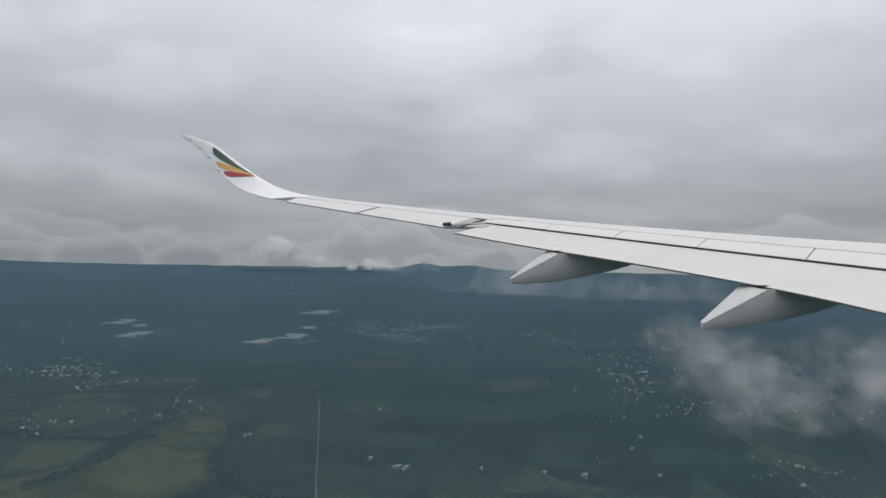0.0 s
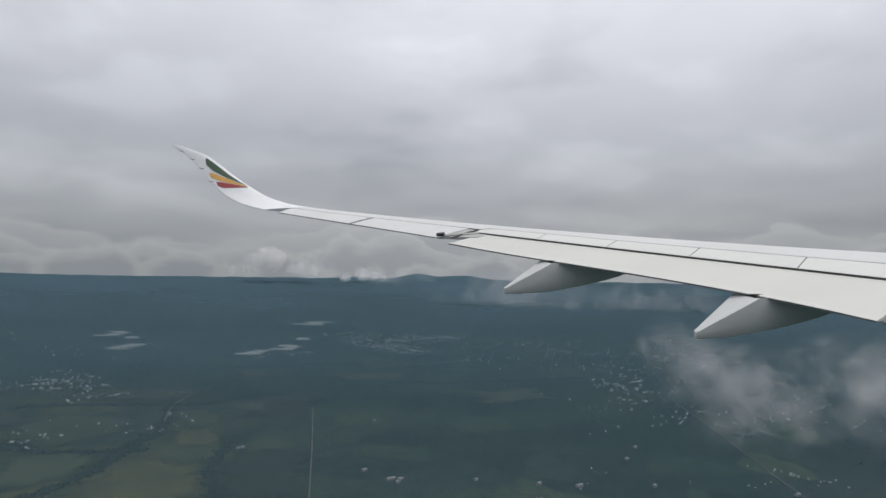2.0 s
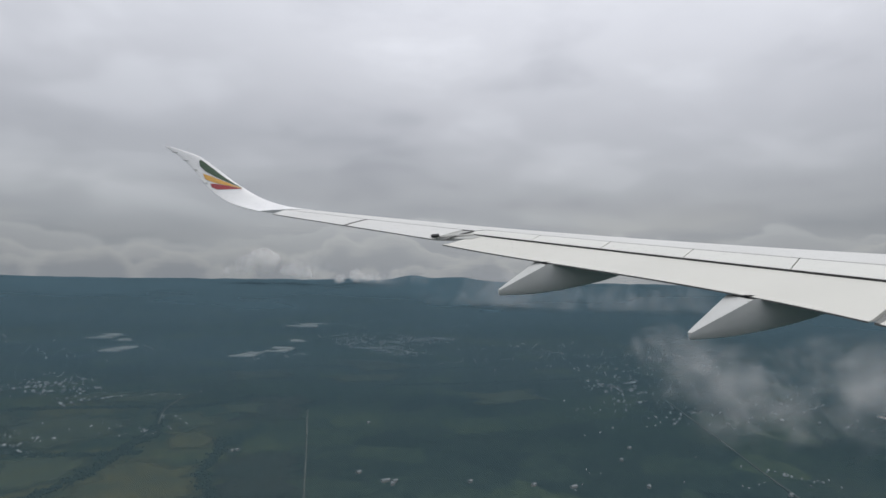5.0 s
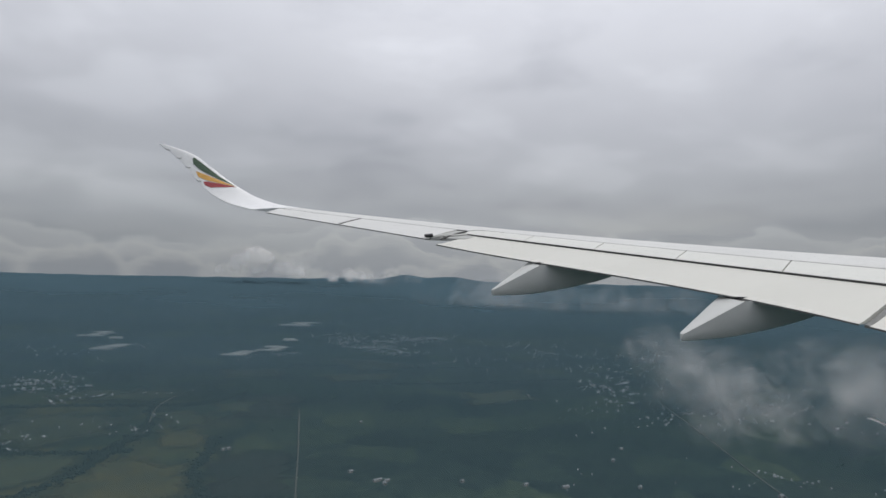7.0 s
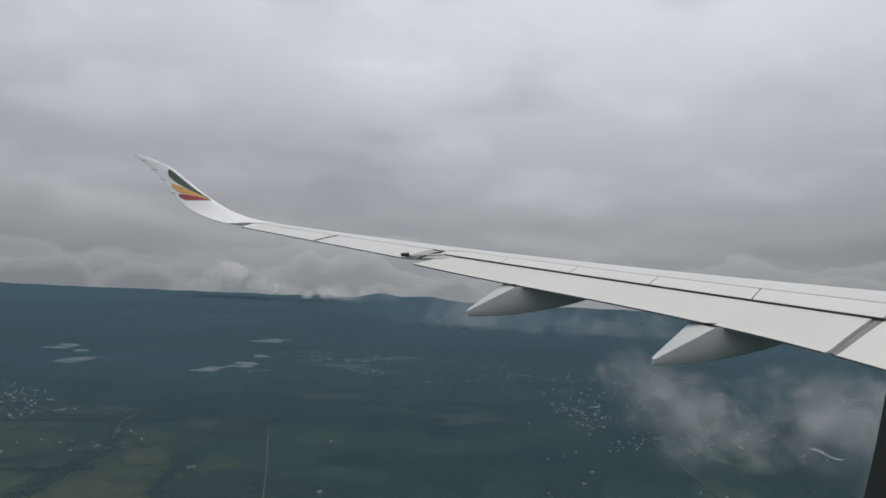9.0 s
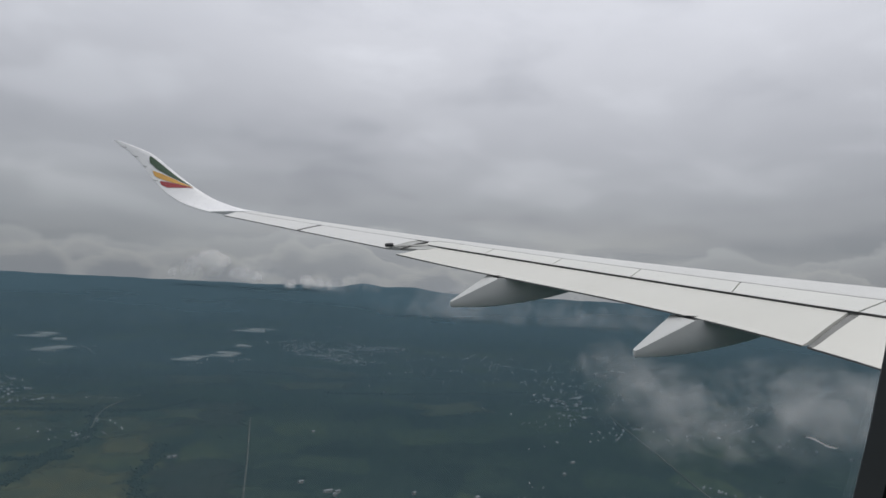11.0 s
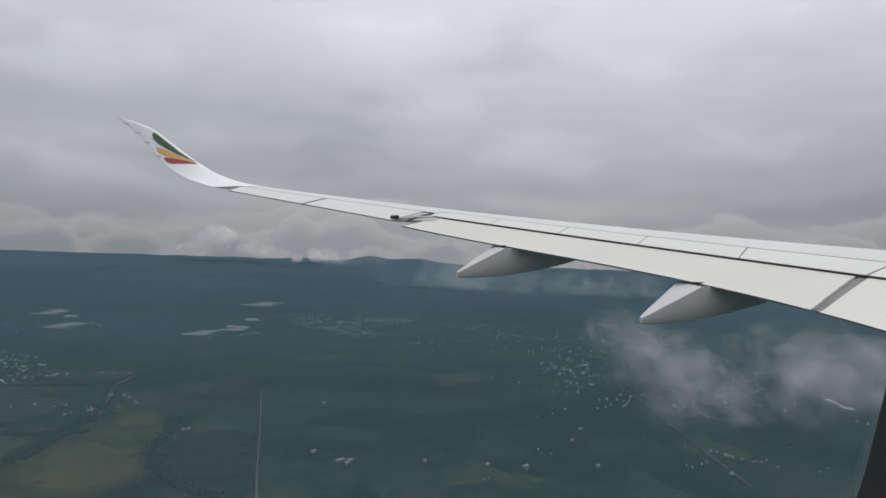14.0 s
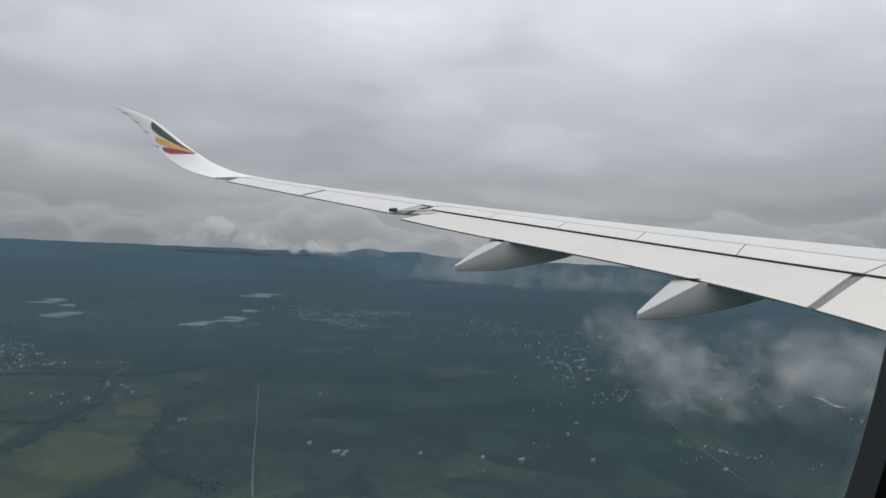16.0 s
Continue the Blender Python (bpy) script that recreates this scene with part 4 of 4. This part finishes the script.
def house(x, y, length, width, turn, label):
    """A shed or house near enough to be told apart: plastered walls, a pitched tin roof with eaves."""
    z = land(x, y)
    ob = thing("house", (x, y, z), label, "house", "lone buildings on the plain")
    m = Matrix.Translation((x, y, z)) @ Matrix.Rotation(turn, 4, "Z")
    bm = bmesh.new()
    loft(bm, [[m @ Vector((a * length / 2, b * width / 2, h)) for a, b in ((-1, -1), (1, -1), (1, 1), (-1, 1))] for h in (-0.6, 2.4)])
    part("wall", bm, HOUSE_WALL, ob, sharp=0)
    bm = bmesh.new()
    loops = []
    for a in (-length / 2 - 0.5, length / 2 + 0.5):
        w = width / 2 + 0.35
        loops.append([m @ Vector((a, b, h)) for b, h in ((-w, 2.3), (0, 2.45 + width * 0.24), (w, 2.3), (w, 2.42), (0, 2.6 + width * 0.24), (-w, 2.42))])
    loft(bm, loops)
    part("roof", bm, ROOF, ob, "pale sheet-metal pitched roof", sharp=0)


for spec in ((215, 770, 5.6, 4, 0.4), (236, 727, 9.9, 4.6, 0.2), (246, 722, 6.2, 4, 0.3), (240, 712, 5, 4, 1.4), (395, 653, 5.6, 4, 0.5), (436, 631, 8.1, 4, 0.2), (77, 923, 4.3, 3.3, 0.9), (84, 925, 4.3, 3.3, 0.3),
             (892, 1188, 9.9, 5.3, 0.2), (905, 1160, 7.4, 5.3, 0.5), (330, 690, 4.3, 3.3, 0.6), (300, 1020, 5, 3.3, 0.2), (560, 700, 5.6, 4, 0.9), (610, 745, 5, 3.3, 0.1), (520, 600, 5, 4, 0.7), (655, 520, 6.2, 4, 0.2)):
    house(*spec, "small plastered house with a pale tin roof on the plain")


def glasshouse(x, y, length, width, turn):
    """A block of plastic-covered growing tunnels, ridge beside ridge."""
    z = land(x, y)
    ob = thing("plastic_greenhouse", (x, y, z), "block of pale plastic-covered greenhouses on the plain", "greenhouse", "greenhouses on the plain")
    m = Matrix.Translation((x, y, z)) @ Matrix.Rotation(turn, 4, "Z")
    count = max(4, int(width / 8))
    draw = random.Random(int(x * 3 + y))
    left, right = 0.5, 0.5
    for i in range(count):
        if draw.random() < 0.35:
            left, right = draw.choice((0.05, 0.25, 0.42, 0.5)), draw.choice((0.0, 0.2, 0.4, 0.5))
        half, shift = (left + right) * length / 2, (right - left) * length / 2
        mid = (i + 0.5) / count * width - width / 2
        w = width / count / 2 * 0.78
        bm = bmesh.new()
        loops = []
        for a in (-half + shift, half + shift):
            arch = [(mid + w * math.cos(math.pi * k / 8), 2.6 * math.sin(math.pi * k / 8)) for k in range(9)]
            loops.append([m @ Vector((a, b, 1.0 + h)) for b, h in arch] + [m @ Vector((a, mid - w, -1.0)), m @ Vector((a, mid + w, -1.0))])
        loft(bm, loops)
        part("tunnel", bm, SHEETING, ob)


for spec in ((505, 2587, 120, 190, -0.55), (309, 2021, 84, 110, -0.5), (202, 1956, 78, 104, -0.4), (390, 2186, 50, 50, -0.3), (-203, 2431, 80, 170, -0.3), (-152, 2142, 70, 130, -0.35), (-150, 2330, 40, 40, 0.1)):
    glasshouse(*spec)


# ---- clouds ----
def cloud(name, puffs, count, size, label, material, seed, group="", ragged=0.5, turned=0.45):
    """A cloud of a great many soft veils, laid mostly like shingles on its rounded heads, dense inside and thinning out at its edges.
    ragged: how much of it is torn away; turned: how far the veils turn from the heads' own slope."""
    rnd = np.random.RandomState(seed)
    weights = np.array([p[3] ** 2.2 * p[4] for p in puffs])
    which = rnd.choice(len(puffs), count, p=weights / weights.sum())
    middles = np.array([p[:3] for p in puffs])[which]
    radii = np.array([p[3] for p in puffs])[which]
    ways = rnd.normal(size=(count, 3))
    ways /= np.linalg.norm(ways, axis=1)[:, None]
    ways[:, 2] = np.where(ways[:, 2] < -0.35, -0.35 + 0.3 * (ways[:, 2] + 0.35), ways[:, 2])
    lumps = np.array([1 + 0.30 * noise.noise(Vector(w) * 2.3 + Vector((m[0], m[1], m[2])) * 0.01) for w, m in zip(ways, middles)])
    places = middles + ways * (radii * lumps * rnd.uniform(0, 1, count) ** 0.35)[:, None]
    mean = float(np.mean(radii))
    keep = np.array([noise.noise(Vector(p) / mean * 1.2) + 0.5 * noise.noise(Vector(p) / mean * 3.1) > ragged - 0.8 for p in places])
    places, ways, radii = places[keep], ways[keep], radii[keep]
    n, sides = len(places), 9
    turns = 2 * np.pi * np.arange(sides) / sides
    verts = np.empty((n, sides + 1, 3))
    for i in range(n):
        normal = (Vector(ways[i]) + Vector(rnd.normal(size=3)) * turned).normalized()
        u = normal.orthogonal().normalized()
        w = normal.cross(u)
        s = size * radii[i] * rnd.uniform(0.5, 1.25)
        verts[i, 0] = places[i] + np.array(normal) * s * 0.3
        reach = s * rnd.uniform(0.75, 1.2, sides)
        verts[i, 1:] = places[i] + np.outer(np.cos(turns) * reach, u) + np.outer(np.sin(turns) * reach, w) * 0.85
    k = np.arange(sides)
    fan = np.stack([np.zeros(sides, dtype=int), 1 + k, 1 + (k + 1) % sides], 1)
    tris = (fan[None] + (np.arange(n) * (sides + 1))[:, None, None]).reshape(-1, 3)
    base = np.mean(places, 0)
    ob = mesh_from_arrays(name, verts.reshape(-1, 3) - base, tris, material)
    ob.location = base
    layer = ob.data.uv_layers.new(name="rim")
    layer.data.foreach_set("uv", np.tile(np.array([[0, 0], [1, 0], [1, 0]], dtype=np.float32), (len(tris), 1)).ravel())
    ob.data.polygons.foreach_set("use_smooth", [True] * len(ob.data.polygons))
    return tagged(ob, label, "cloud", group, kind="stuff")


def bearing(az, el, r):
    """The place at that azimuth and height angle, r metres from the aircraft."""
    return (r * math.sin(radians(az)) * math.cos(radians(el)), r * math.cos(radians(az)) * math.cos(radians(el)), H + r * math.sin(radians(el)))


# a ragged bank of low cloud under the wing: azimuth, height angle, distance, radius, share
LOW_BANK = ((38.6, -5.4, 400, 9, 0.5), (40.6, -5.2, 405, 15, 1.0), (43.2, -6.2, 400, 19, 1.0), (45.8, -7.6, 395, 20, 0.9), (48.2, -8.8, 390, 20, 0.8), (50.6, -10.0, 385, 18, 0.6),
            (42.0, -8.0, 400, 17, 0.5), (45.6, -10.2, 395, 20, 0.4), (51.2, -5.8, 410, 13, 0.5), (53.6, -6.0, 400, 18, 0.9), (56.2, -6.8, 395, 21, 1.0), (58.6, -7.6, 390, 22, 0.9), (55.4, -9.4, 390, 20, 0.6), (61.5, -7.0, 390, 22, 0.8), (49.0, -5.0, 420, 10, 0.25))
cloud("low_cloud", [(*bearing(a + 1.2, e - 1.0, r), rad, w) for a, e, r, rad, w in LOW_BANK], 900, 0.78, "ragged grey-white cloud drifting low over the plain", CLOUD, 5, ragged=0.42, turned=0.9)


def heap(az, el, wide, tall, veils, seed, material, label, size=0.5, ragged=0.3, r=4420.0, peak=0.0, head=1.0):
    """A bank of cloud far off: rounded heads of several sizes over a flat base."""
    draw = random.Random(seed)
    heads = []
    for k in range(22):
        s = draw.uniform(-1, 1)
        radius = tall * draw.uniform(0.13, 0.30) * (1 - 0.4 * abs(s)) * head
        crown = tall * (1 - 0.8 * abs(s - peak) ** 1.3) - radius
        up = radius * 0.5 + max(crown - radius * 0.5, 0) * draw.random() ** 0.8
        x, y, z = bearing(az, el, r + draw.uniform(-1, 1) * 60)
        across = Vector((math.cos(radians(az)), -math.sin(radians(az)), 0)) * s * wide * 0.5
        heads.append((x + across.x, y + across.y, z + up, radius, 1.0))
    cloud("cumulus_cloud", heads, veils, size, label, material, seed, "clouds over the hills", ragged)


HEAPED, SOFT = "heaped grey-white cumulus cloud low over far hills", "soft grey bank of cloud and imitated haze over far hills"
heap(7.3, -0.5, 560, 190, 620, 51, FAR_CLOUD, HEAPED, 0.85, 0.0, peak=-0.1, head=1.25)
heap(15.2, -0.95, 340, 100, 300, 52, FAR_CLOUD, HEAPED, 0.9, 0.0, head=1.6)
heap(11.6, -0.3, 420, 190, 170, 53, VEIL, SOFT, 0.9, peak=-0.2, head=1.6)
heap(18.8, -1.0, 380, 150, 170, 54, VEIL, SOFT, 0.9, r=3700, peak=0.2, head=1.8)
# these three banks of pale veils imitate haze that blurs the horizon
heap(26.5, -2.6, 640, 130, 170, 59, VEIL, SOFT, 0.9, r=3300, head=3.2)
heap(33.5, -3.0, 700, 140, 190, 60, VEIL, SOFT, 0.9, r=3200, head=3.2)
heap(40.5, -2.8, 640, 130, 150, 61, VEIL, SOFT, 0.9, r=3200, head=3.2)
